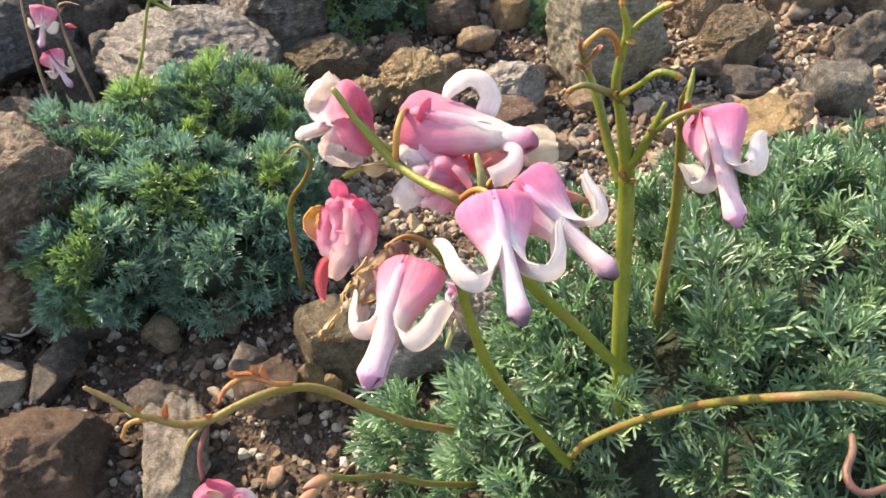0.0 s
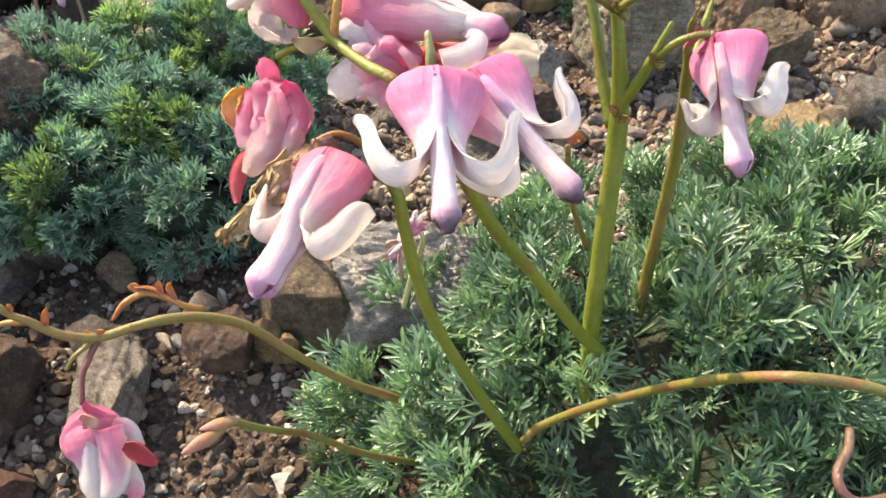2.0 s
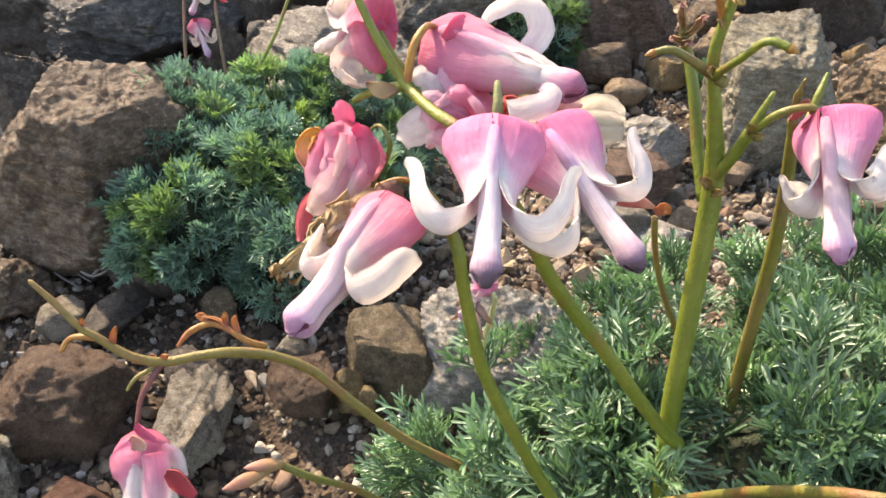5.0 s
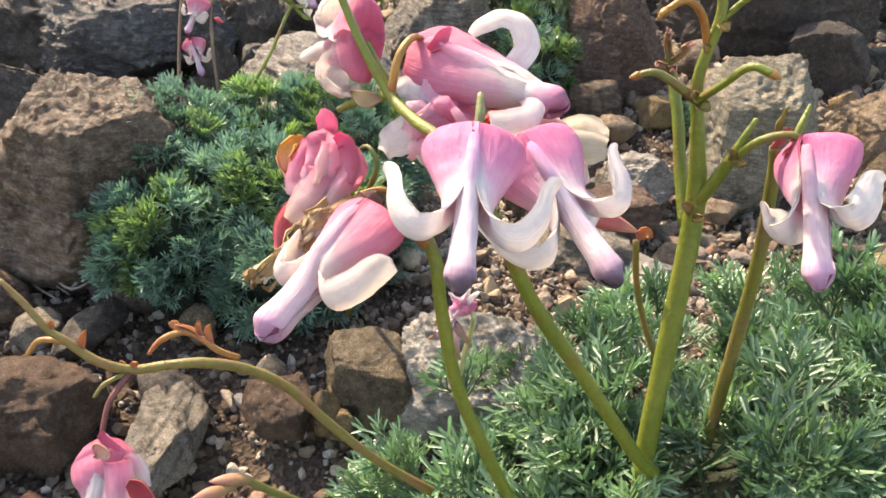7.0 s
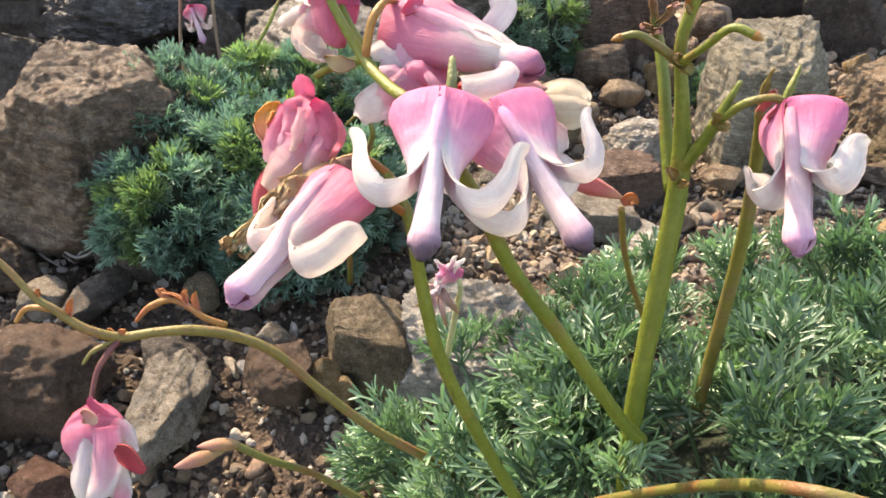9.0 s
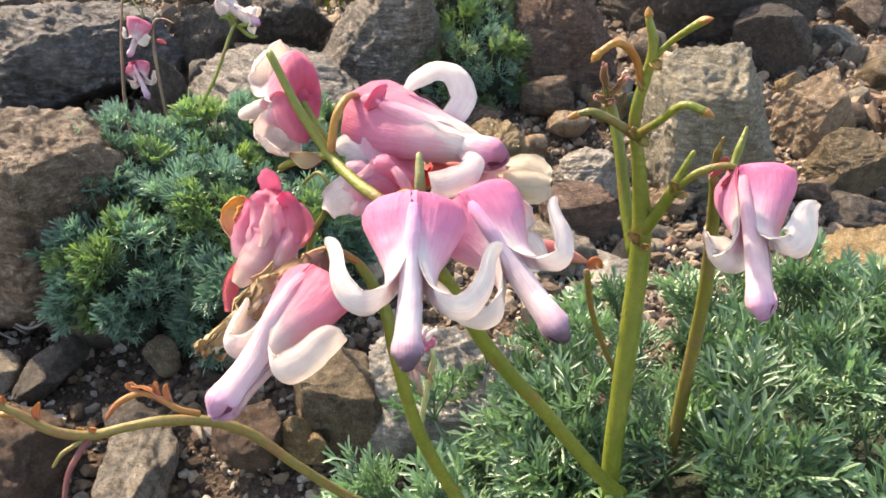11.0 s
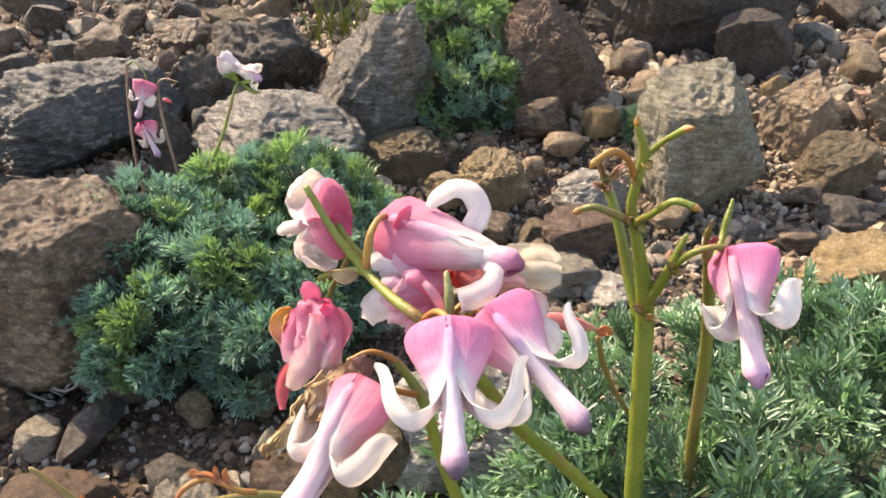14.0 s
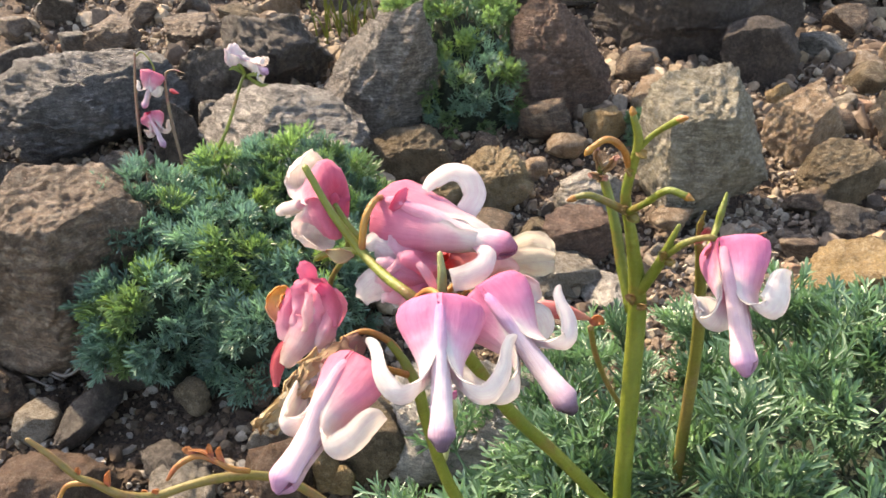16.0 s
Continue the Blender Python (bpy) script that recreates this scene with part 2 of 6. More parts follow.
def ball(subdivisions):
    bm = bmesh.new()
    bmesh.ops.create_icosphere(bm, subdivisions=subdivisions, radius=1.0)
    bm.verts.ensure_lookup_table()
    verts = np.array([v.co for v in bm.verts])
    faces = [tuple(v.index for v in f.verts) for f in bm.faces]
    bm.free()
    return verts, faces


BALLS = {n: ball(n) for n in (1, 2, 3, 4, 5, 6)}


def rock_shape(seed, size, detail=4, cuts=15, rough=0.11, strata=0.0, bite=(0.46, 0.84), planes=(), shear=0.0):
    """A broken stone: a ball cut by planes, filled to the size, with a worn, pitted surface."""
    rng = random.Random(seed)
    verts, faces = BALLS[detail]
    v = verts.copy()
    for _ in range(cuts):
        n = np.array([rng.gauss(0, 1), rng.gauss(0, 1), rng.gauss(0.15, 0.8)])
        n /= np.linalg.norm(n)
        d = rng.uniform(*bite)
        over = np.clip(v @ n - d, 0, None)
        v -= np.outer(over * 0.97, n)
    for *n, d in planes:
        n = np.array(n) / np.linalg.norm(n)
        over = np.clip(v @ n - d, 0, None)
        v -= np.outer(over * 0.98, n)
    lo, hi = v.min(0), v.max(0)
    v = (v - (lo + hi) / 2) / (hi - lo)
    v[:, 0] += shear * v[:, 2]
    shift = Vector((seed * 1.7 % 50, seed * 3.1 % 50, seed * 0.7 % 50))
    out = np.empty_like(v)
    length = np.linalg.norm(v, axis=1)
    for i, (p, r) in enumerate(zip(v, length)):
        q = Vector(p) + shift
        q += noise.noise_vector(q * 4.0) * 0.10 + noise.noise_vector(q * 11.0) * 0.04
        push = noise.noise(q * 3.0) * 0.5 + noise.noise(q * 7.0) * 0.42 - abs(noise.noise(q * 9.0)) * 0.6 + abs(noise.noise(q * 15.0)) * 0.3
        if detail >= 4:
            push += noise.noise(q * 30.0) * 0.24 + (abs(noise.noise(q * 24.0)) * 0.35 if detail > 4 else 0) + (noise.noise(q * 70.0) * 0.12 if detail > 5 else 0)
        if strata:
            push += strata * noise.noise(Vector((q.x * 1.5, q.y * 1.5, (q.z + 0.25 * q.x + 0.08 * noise.noise(q * 4.0)) * 24.0)))
        out[i] = p * (1 + rough * push / max(r, 0.2))
    return out * np.array(size), faces


def rock(kind, place, size, seed, yaw=0.0, tip=(0.0, 0.0), label="", name="boulder", sunk=0.18, **shape):
    """A stone that sits sunk in the soil. size: its width, depth and height above the ground."""
    tall = size[2] / (1 - sunk)
    v, faces = rock_shape(seed, (size[0], size[1], tall), **shape)
    turn = np.array(Euler((radians(tip[0]), radians(tip[1]), radians(yaw))).to_matrix())
    v = v @ turn.T
    v[:, 2] += size[2] - v[:, 2].max()
    ob = new(name, mesh_from(name, v, faces, ROCKS[kind]))
    ob.location = place
    return tagged(ob, label, "rock", "rocks on the slope")


ground()

# ---- rocks ----
rock("brown", (-0.196, 0.250, 0.014), (0.100, 0.080, 0.073), 242, -6, label="rough brown volcanic rock half sunk in gravel", name="boulder", detail=6, rough=0.06, cuts=5, bite=(0.74, 0.94), planes=((-0.72, -0.35, 0.6, 0.52), (0.1, -0.1, 1, 0.66), (0.05, -1, 0.3, 0.64), (-0.35, -0.75, 0.55, 0.66), (1, -0.35, 0.1, 0.7)))
rock("slate", (-0.273, 0.408, 0.026), (0.112, 0.090, 0.057), 106, 8, label="dark slate-grey rock with smooth worn faces", name="boulder", detail=6, rough=0.095, cuts=8, bite=(0.5, 0.8), planes=((-0.45, -0.55, 0.85, 0.40), (0.1, -0.75, 0.6, 0.52), (0.35, -0.15, 0.9, 0.50), (0.25, -1, 0.15, 0.46), (-0.75, -0.8, 0.15, 0.48), (0.8, -0.5, 0.45, 0.5), (-0.1, 0.3, 1, 0.5)))
rock("dark", (-0.191, 0.501, 0.033), (0.073, 0.058, 0.050), 406, 0, label="dark grey-brown boulder in the gravel slope", name="boulder", detail=5)
rock("dark", (-0.220, 0.451, 0.029), (0.058, 0.046, 0.052), 159, -13, label="dark grey-brown boulder in the gravel slope", name="boulder", detail=5)
rock("layered", (-0.146, 0.398, 0.025), (0.108, 0.087, 0.046), 69, -15, label="pale grey boulder with fine wavy layers", name="boulder", detail=6, strata=0.5, cuts=4, bite=(0.75, 0.95), rough=0.055, planes=((-0.45, -0.6, 0.65, 0.62), (0.5, -0.5, 0.7, 0.66)))
rock("greybrown", (-0.100, 0.447, 0.029), (0.077, 0.062, 0.085), 412, 2, label="tall grey-brown boulder with pitted crystalline face", name="boulder", detail=6, strata=0.25, rough=0.08, cuts=4, bite=(0.7, 0.95), planes=((-0.8, -0.35, 0.55, 0.36), (-0.2, -0.85, 0.62, 0.42), (0.9, -0.45, 0.1, 0.55), (-0.45, -0.9, 0.2, 0.5)), shear=0.26)
rock("redbrown", (0.009, 0.496, 0.032), (0.073, 0.059, 0.073), 297, 10, label="reddish-brown broken rock with flat faces", name="boulder", detail=6, rough=0.085, cuts=5, bite=(0.6, 0.9), planes=((0.75, -0.2, 0.65, 0.30), (-0.15, -0.85, 0.6, 0.40), (-0.5, -0.4, 0.9, 0.46), (0.5, -0.8, -0.1, 0.5)))
rock("shade_dark", (0.104, 0.620, 0.042), (0.150, 0.100, 0.078), 784, -14, label="dark grey-brown boulder in the gravel slope", name="boulder", detail=6, rough=0.05, cuts=7, bite=(0.6, 0.9), planes=((0.1, -1, -0.1, 0.42), (-0.5, -0.9, -0.05, 0.48), (0.7, -0.7, 0.1, 0.5)))
rock("shade_dark", (0.145, 0.562, 0.037), (0.055, 0.044, 0.042), 228, 1, label="dark grey-brown boulder in the gravel slope", name="boulder", detail=5, rough=0.06, cuts=6, bite=(0.66, 0.9), planes=((-0.25, -1, -0.05, 0.42), (0.5, -0.9, -0.05, 0.5)))
rock("green", (0.093, 0.400, 0.025), (0.067, 0.054, 0.071), 550, -4, label="large grey-green speckled boulder in gravel", name="boulder", detail=6, rough=0.065, cuts=4, bite=(0.66, 0.92), planes=((-0.1, -0.3, 0.95, 0.50), (0.9, -0.15, 0.5, 0.60), (-0.7, -0.3, 0.6, 0.66), (0.12, -1, 0.22, 0.5), (-0.9, -0.4, 0.05, 0.58), (0.55, -0.6, -0.5, 0.62)), shear=-0.06)
rock("tan", (0.158, 0.457, 0.030), (0.044, 0.037, 0.043), 284, 9, label="tan angular rock lit by the sun", name="boulder", detail=6, rough=0.055, cuts=4, bite=(0.6, 0.9), planes=((-0.35, -0.35, 0.85, 0.42), (0.5, -0.85, -0.05, 0.42), (-0.8, -0.55, 0.1, 0.46), (0.8, -0.1, 0.55, 0.5)))
rock("olive", (0.168, 0.413, 0.026), (0.041, 0.034, 0.030), 177, 11, label="olive-brown rounded rock in the gravel", name="boulder", detail=6, rough=0.07, cuts=6, bite=(0.6, 0.9), planes=((-0.2, -0.5, 0.8, 0.5), (0.2, -1, 0, 0.5)))
rock("yellow", (0.150, 0.314, 0.019), (0.045, 0.036, 0.031), 109, -7, label="ochre-yellow crumbly rock with broken edges", name="boulder", detail=5, cuts=8, bite=(0.40, 0.62), rough=0.13)
rock("brown", (0.007, 0.452, 0.029), (0.035, 0.028, 0.024), 220, 15, label="rough brown volcanic rock half sunk in gravel", name="stone", detail=4)
rock("olive", (-0.072, 0.408, 0.026), (0.049, 0.036, 0.023), 27, 11, label="olive-brown rock with a sunlit upper edge", name="boulder", detail=6, rough=0.12, cuts=5, bite=(0.62, 0.9), planes=((0.1, -1, 0.15, 0.45), (-0.5, -0.2, 0.9, 0.5)))
rock("ochre", (-0.017, 0.384, 0.024), (0.040, 0.034, 0.027), 657, 10, label="ochre-yellow crumbly rock with broken edges", name="boulder", detail=6, rough=0.13, cuts=7, bite=(0.6, 0.9), planes=((-0.25, -0.35, 0.9, 0.50), (0.1, -1, 0, 0.5), (-0.9, -0.3, 0.5, 0.5)))
rock("ochre", (-0.040, 0.377, 0.023), (0.024, 0.022, 0.017), 659, -20, label="ochre-yellow crumbly rock with broken edges", name="stone", detail=5, rough=0.14, cuts=6, bite=(0.6, 0.9))
rock("redbrown", (0.033, 0.342, 0.021), (0.036, 0.027, 0.021), 267, 10, label="reddish-brown broken stone with flat faces", name="stone", detail=5, rough=0.09, cuts=5, bite=(0.6, 0.9), planes=((0.1, -1, 0.1, 0.46), (-0.2, -0.2, 1, 0.5)))
rock("pale_layered", (0.036, 0.382, 0.023), (0.034, 0.040, 0.023), 279, -30, tip=(0, -16), label="pale grey layered stone leaning in the gravel", name="stone", detail=6, rough=0.09, strata=0.4, cuts=5, bite=(0.6, 0.9))
rock("dark", (0.166, 0.375, 0.023), (0.031, 0.025, 0.015), 169, -6, label="dark grey-brown boulder in the gravel slope", name="stone", detail=4)
rock("tan", (0.021, 0.433, 0.028), (0.026, 0.021, 0.015), 297, 5, label="tan angular rock lit by the sun", name="stone", detail=4)
rock("yellow", (0.043, 0.460, 0.030), (0.027, 0.022, 0.018), 889, 8, label="ochre-yellow crumbly rock with broken edges", name="stone", detail=4)
rock("tan", (0.075, 0.505, 0.033), (0.037, 0.030, 0.020), 876, 12, label="tan angular rock lit by the sun", name="stone", detail=4)
rock("yellow", (0.154, 0.516, 0.034), (0.018, 0.015, 0.015), 382, -13, label="ochre-yellow crumbly rock with broken edges", name="stone", detail=3)
rock("light", (0.022, 0.318, 0.018), (0.050, 0.040, 0.016), 866, 4, label="pale rough stone resting on gravel", name="boulder", detail=5, rough=0.13, cuts=8)
rock("pale_layered", (0.052, 0.308, 0.017), (0.030, 0.026, 0.010), 867, 40, label="pale rough stone with wavy crust", name="stone", detail=5, rough=0.10, cuts=8)
rock("light", (-0.171, 0.190, 0.010), (0.019, 0.019, 0.011), 346, 6, label="pale rough stone resting on gravel", name="stone", detail=4, rough=0.075)
rock("dark", (-0.155, 0.226, 0.010), (0.037, 0.030, 0.025), 611, -10, label="smooth dark rock under a feathery cushion", name="boulder", detail=5, rough=0.035, cuts=6, bite=(0.66, 0.9))
rock("dark", (-0.212, 0.392, 0.022), (0.030, 0.024, 0.044), 612, 0, label="pointed dark brown rock behind a boulder", name="stone", detail=5, rough=0.06, cuts=4, bite=(0.6, 0.9), planes=((-0.8, -0.2, 0.55, 0.3), (0.7, -0.4, 0.5, 0.5), (0.1, -1, 0.1, 0.45)))
rock("grey", (-0.198, 0.418, 0.024), (0.022, 0.018, 0.030), 613, 15, label="grey speckled stone slab in the soil", name="stone", detail=4, rough=0.06, cuts=7)
rock("dark", (-0.238, 0.362, 0.020), (0.036, 0.026, 0.022), 614, 12, label="dark grey-brown boulder in the gravel slope", name="stone", detail=5, rough=0.06, cuts=7)
rock("dark", (-0.153, 0.198, 0.010), (0.018, 0.042, 0.011), 398, 1, label="dark slate-grey rock with smooth worn faces", name="stone", detail=4, rough=0.075)
rock("olive", (-0.115, 0.212, 0.011), (0.017, 0.014, 0.014), 254, 0, label="olive-brown rounded rock in the gravel", name="stone", detail=4, rough=0.075)
rock("redbrown", (-0.090, 0.221, 0.012), (0.020, 0.016, 0.016), 287, -13, label="rough brown volcanic rock half sunk in gravel", name="stone", detail=4, rough=0.075)
rock("russet", (-0.143, 0.152, 0.007), (0.047, 0.041, 0.027), 838, 12, label="reddish-brown broken rock with flat faces", name="boulder", detail=5, cuts=6, bite=(0.6, 0.9), planes=((0.15, -1, 0.1, 0.45), (0.2, -0.7, 0.75, 0.62), (1, -0.3, 0.1, 0.55)))
rock("slab", (-0.096, 0.156, 0.007), (0.024, 0.052, 0.014), 561, 11, label="grey speckled stone slab in the soil", name="stone", detail=5, rough=0.10, cuts=7, bite=(0.55, 0.9), planes=((0.05, -0.15, 1, 0.42), (-1, -0.2, 0.2, 0.5), (0.9, -0.3, 0.25, 0.5), (0, -1, 0.3, 0.6)))
rock("russet", (-0.065, 0.180, 0.009), (0.025, 0.020, 0.020), 299, 3, label="rough brown volcanic rock half sunk in gravel", name="stone", detail=5, rough=0.075)
rock("olive", (-0.039, 0.201, 0.010), (0.036, 0.030, 0.028), 722, 13, label="olive-brown broken stone half sunk in gravel", name="stone", detail=5, rough=0.06, cuts=5, bite=(0.6, 0.9), planes=((-0.2, -1, 0.25, 0.45), (0, -0.2, 1, 0.55), (-1, -0.3, 0.1, 0.5)))
rock("pale_layered", (0.000, 0.209, 0.011), (0.060, 0.040, 0.042), 320, 12, label="pale rough stone with wavy crust", name="boulder", detail=6, rough=0.09, cuts=8, bite=(0.55, 0.85), planes=((-0.2, -0.6, 0.85, 0.50), (-0.8, -0.4, 0.4, 0.6)))
rock("yellow", (-0.050, 0.185, 0.009), (0.012, 0.009, 0.017), 784, 1, label="ochre-yellow crumbly rock with broken edges", name="stone", detail=4, rough=0.075)
rock("yellow", (-0.043, 0.184, 0.009), (0.011, 0.008, 0.012), 200, -2, label="ochre-yellow crumbly rock with broken edges", name="stone", detail=4, rough=0.075)
rock("rust", (-0.116, 0.122, 0.004), (0.021, 0.017, 0.009), 434, 4, label="flat rust-red stone on the soil", name="stone", detail=4, rough=0.075)
rock("mottled", (-0.151, 0.116, 0.004), (0.040, 0.046, 0.024), 296, -2, label="brown boulder with a pale mottled crust", name="boulder", detail=5, rough=0.075)
rock("brown", (-0.201, 0.193, 0.010), (0.036, 0.033, 0.021), 463, -10, label="rough brown volcanic rock half sunk in gravel", name="stone", detail=5, rough=0.075)
rock("tan", (-0.193, 0.169, 0.008), (0.019, 0.025, 0.011), 239, -6, label="small cream-tan stone resting on gravel", name="stone", detail=4, rough=0.075)
# Dark kind on a grey stone: the corner's shade put into its colour.
rock("dark", (-0.106, 0.177, 0.009), (0.025, 0.023, 0.014), 266, 11, label="dark slate-grey rock with smooth worn faces", name="stone", detail=5, rough=0.075)
rock("brown", (-0.342, 0.546, 0.036), (0.042, 0.034, 0.024), 817, -14, label="rough brown volcanic rock half sunk in gravel", name="boulder", detail=4)
rock("brown", (-0.290, 0.570, 0.038), (0.052, 0.042, 0.019), 84, -14, label="rough brown volcanic rock half sunk in gravel", name="boulder", detail=5)
rock("light", (-0.078, 0.201, 0.010), (0.017, 0.013, 0.010), 288, 1, label="pale rough stone resting on gravel", name="stone", detail=4, rough=0.075)
rock("tan", (0.080, 0.372, 0.023), (0.024, 0.019, 0.009), 548, 5, label="tan angular rock lit by the sun", name="stone", detail=4)
rock("tan", (0.220, 0.580, 0.039), (0.027, 0.022, 0.013), 483, 7, label="tan angular rock lit by the sun", name="stone", detail=4)
rock("grey", (0.209, 0.359, 0.022), (0.034, 0.027, 0.026), 352, -11, label="grey speckled stone slab in the soil", name="stone", detail=4)
rock("grey", (0.244, 0.411, 0.026), (0.031, 0.025, 0.029), 690, -9, label="grey speckled stone slab in the soil", name="stone", detail=4)
rock("tan", (0.228, 0.478, 0.029), (0.062, 0.050, 0.047), 69, -2, label="large tan boulder with a sunlit broken top", name="boulder", detail=6, rough=0.08, cuts=5, bite=(0.66, 0.92), planes=((-0.2, 0.1, 1, 0.52), (-0.55, -0.8, 0.05, 0.5), (0.4, -0.9, -0.05, 0.5)))
rock("dark", (0.190, 0.740, 0.050), (0.200, 0.120, 0.085), 771, 6, label="dark grey-brown boulder in the gravel slope", detail=5)
rock("greybrown", (-0.020, 0.700, 0.047), (0.120, 0.090, 0.060), 772, -8, label="tall grey-brown boulder with pitted crystalline face", detail=5)
rock("dark", (-0.365, 0.400, 0.025), (0.120, 0.080, 0.056), 913, 10, label="dark grey-brown boulder in the gravel slope", detail=5)
rock("pale_layered", (-0.275, 0.268, 0.015), (0.034, 0.030, 0.026), 914, 20, label="pale grey boulder with fine wavy layers", name="stone", detail=5, strata=0.6)
rock("dark", (-0.300, 0.325, 0.016), (0.092, 0.060, 0.050), 915, -8, label="dark grey-brown boulder in the gravel slope", detail=6, rough=0.06, cuts=6, bite=(0.6, 0.9), planes=((-0.1, 0.55, 0.8, 0.34), (0.05, -0.95, 0.3, 0.42), (0.8, -0.3, 0.5, 0.5)))
rock("dark", (-0.470, 0.640, 0.043), (0.075, 0.055, 0.032), 916, 5, label="dark grey-brown boulder in the gravel slope", detail=4)
rock("greybrown", (-0.410, 0.690, 0.047), (0.060, 0.050, 0.030), 917, -20, label="grey-brown pitted stone in the gravel slope", detail=4)
rock("dark", (-0.225, 0.690, 0.047), (0.085, 0.060, 0.035), 918, 14, label="dark grey-brown boulder in the gravel slope", detail=4)

# stones strewn over the upper slope
slope = random.Random(41)
for x, y, w, kind in ((-0.444, 0.557, 0.034, "brown"), (-0.433, 0.600, 0.040, "dark"), (-0.381, 0.552, 0.030, "grey"), (-0.352, 0.598, 0.036, "brown"), (-0.315, 0.625, 0.030, "dark"),
                      (-0.241, 0.640, 0.036, "tan"), (-0.262, 0.600, 0.034, "olive"), (-0.190, 0.650, 0.048, "dark"), (-0.135, 0.620, 0.032, "greybrown"), (-0.395, 0.500, 0.040, "dark"),
                      (-0.505, 0.560, 0.046, "greybrown"), (-0.480, 0.480, 0.050, "dark"), (-0.550, 0.660, 0.045, "brown"), (-0.330, 0.690, 0.044, "brown"), (-0.120, 0.740, 0.060, "dark"),
                      (0.225, 0.650, 0.036, "brown"), (0.196, 0.604, 0.034, "grey"), (0.216, 0.548, 0.028, "olive"), (0.252, 0.600, 0.034, "tan"), (0.290, 0.560, 0.040, "greybrown"),
                      (0.258, 0.520, 0.030, "tan"), (0.300, 0.660, 0.048, "dark"), (0.240, 0.700, 0.040, "brown"), (0.060, 0.545, 0.030, "brown"), (0.112, 0.515, 0.022, "olive"),
                      (0.128, 0.495, 0.020, "light"), (0.185, 0.490, 0.024, "brown"), (0.196, 0.520, 0.020, "light"), (0.060, 0.480, 0.018, "light"), (-0.028, 0.425, 0.026, "brown"),
                      (-0.046, 0.400, 0.018, "light"), (0.003, 0.412, 0.020, "tan"), (0.052, 0.352, 0.020, "light"), (0.012, 0.352, 0.022, "olive"), (0.060, 0.330, 0.020, "tan"),
                      (-0.012, 0.350, 0.024, "brown"), (-0.030, 0.335, 0.018, "grey"), (0.075, 0.345, 0.015, "light"), (0.140, 0.352, 0.020, "brown"), (0.118, 0.360, 0.016, "grey"),
                      (0.150, 0.395, 0.022, "brown"), (0.128, 0.442, 0.018, "light"), (0.185, 0.345, 0.020, "tan"), (0.225, 0.330, 0.024, "brown"), (0.268, 0.460, 0.034, "brown")):
    turn, rise = slope.uniform(-60, 60), slope.uniform(0.5, 0.72)
    words = {"brown": "brown broken volcanic stone on gravel", "dark": "dark grey-brown stone in the gravel slope", "grey": "grey speckled stone in the soil", "tan": "tan angular stone lit by the sun",
             "olive": "olive-brown stone in the gravel", "greybrown": "grey-brown pitted stone in the gravel slope", "light": "pale rough stone resting on gravel"}[kind]
    rock(kind, (x, y, ground_height(x, y) - 0.001), (w, w * slope.uniform(0.7, 0.95), w * rise), slope.randint(1, 900), turn, label=words, name="stone", detail=4, rough=0.06, cuts=9, bite=(0.42, 0.75))

# ---- loose stones and gravel ----
RIGHT_MOUND = ((0.118, 0.155, 0.0), (0.131, 0.096, 0.106))
LEFT_MOUND = ((-0.122, 0.280, 0.0), (0.067, 0.072, 0.078))


def inside(mound, x, y, grow=1.0):
    (cx, cy, _), (rx, ry, _) = mound
    return ((x - cx) / (rx * grow)) ** 2 + ((y - cy) / (ry * grow)) ** 2 < 1


def loose_stones(count=290):
    rng = random.Random(11)
    shapes = []
    for k in range(9):
        v, faces = rock_shape(300 + k, (1.0, rng.uniform(0.65, 0.95), rng.uniform(0.5, 0.8)), detail=3, cuts=9, rough=0.07)
        shapes.append(mesh_from("loose_stone", v * 0.01, faces, STONE))
    made = 0
    while made < count:
        y = 0.10 + 0.75 * rng.random() ** 1.25
        x = rng.uniform(-0.16 - 0.5 * y, 0.10 + 0.45 * y)
        if inside(RIGHT_MOUND, x, y, 0.92) or inside(LEFT_MOUND, x, y, 0.9):
            continue
        size = min(0.5 + rng.expovariate(2.2), 2.0 if y > 0.27 else 1.0)
        if y < 0.25 and rng.random() < 0.6:
            continue
        ob = new("loose_stone", rng.choice(shapes))
        ob.scale = (size, size * rng.uniform(0.8, 1.1), size * rng.uniform(0.8, 1.1))
        ob.rotation_euler = (rng.uniform(-0.4, 0.4), rng.uniform(-0.4, 0.4), rng.uniform(0, 6.3))
        ob.location = (x, y, ground_height(x, y) + 0.0018 * size)
        tagged(ob, "small angular volcanic stone lying on gravel", "stone", "loose stones on the soil")
        made += 1


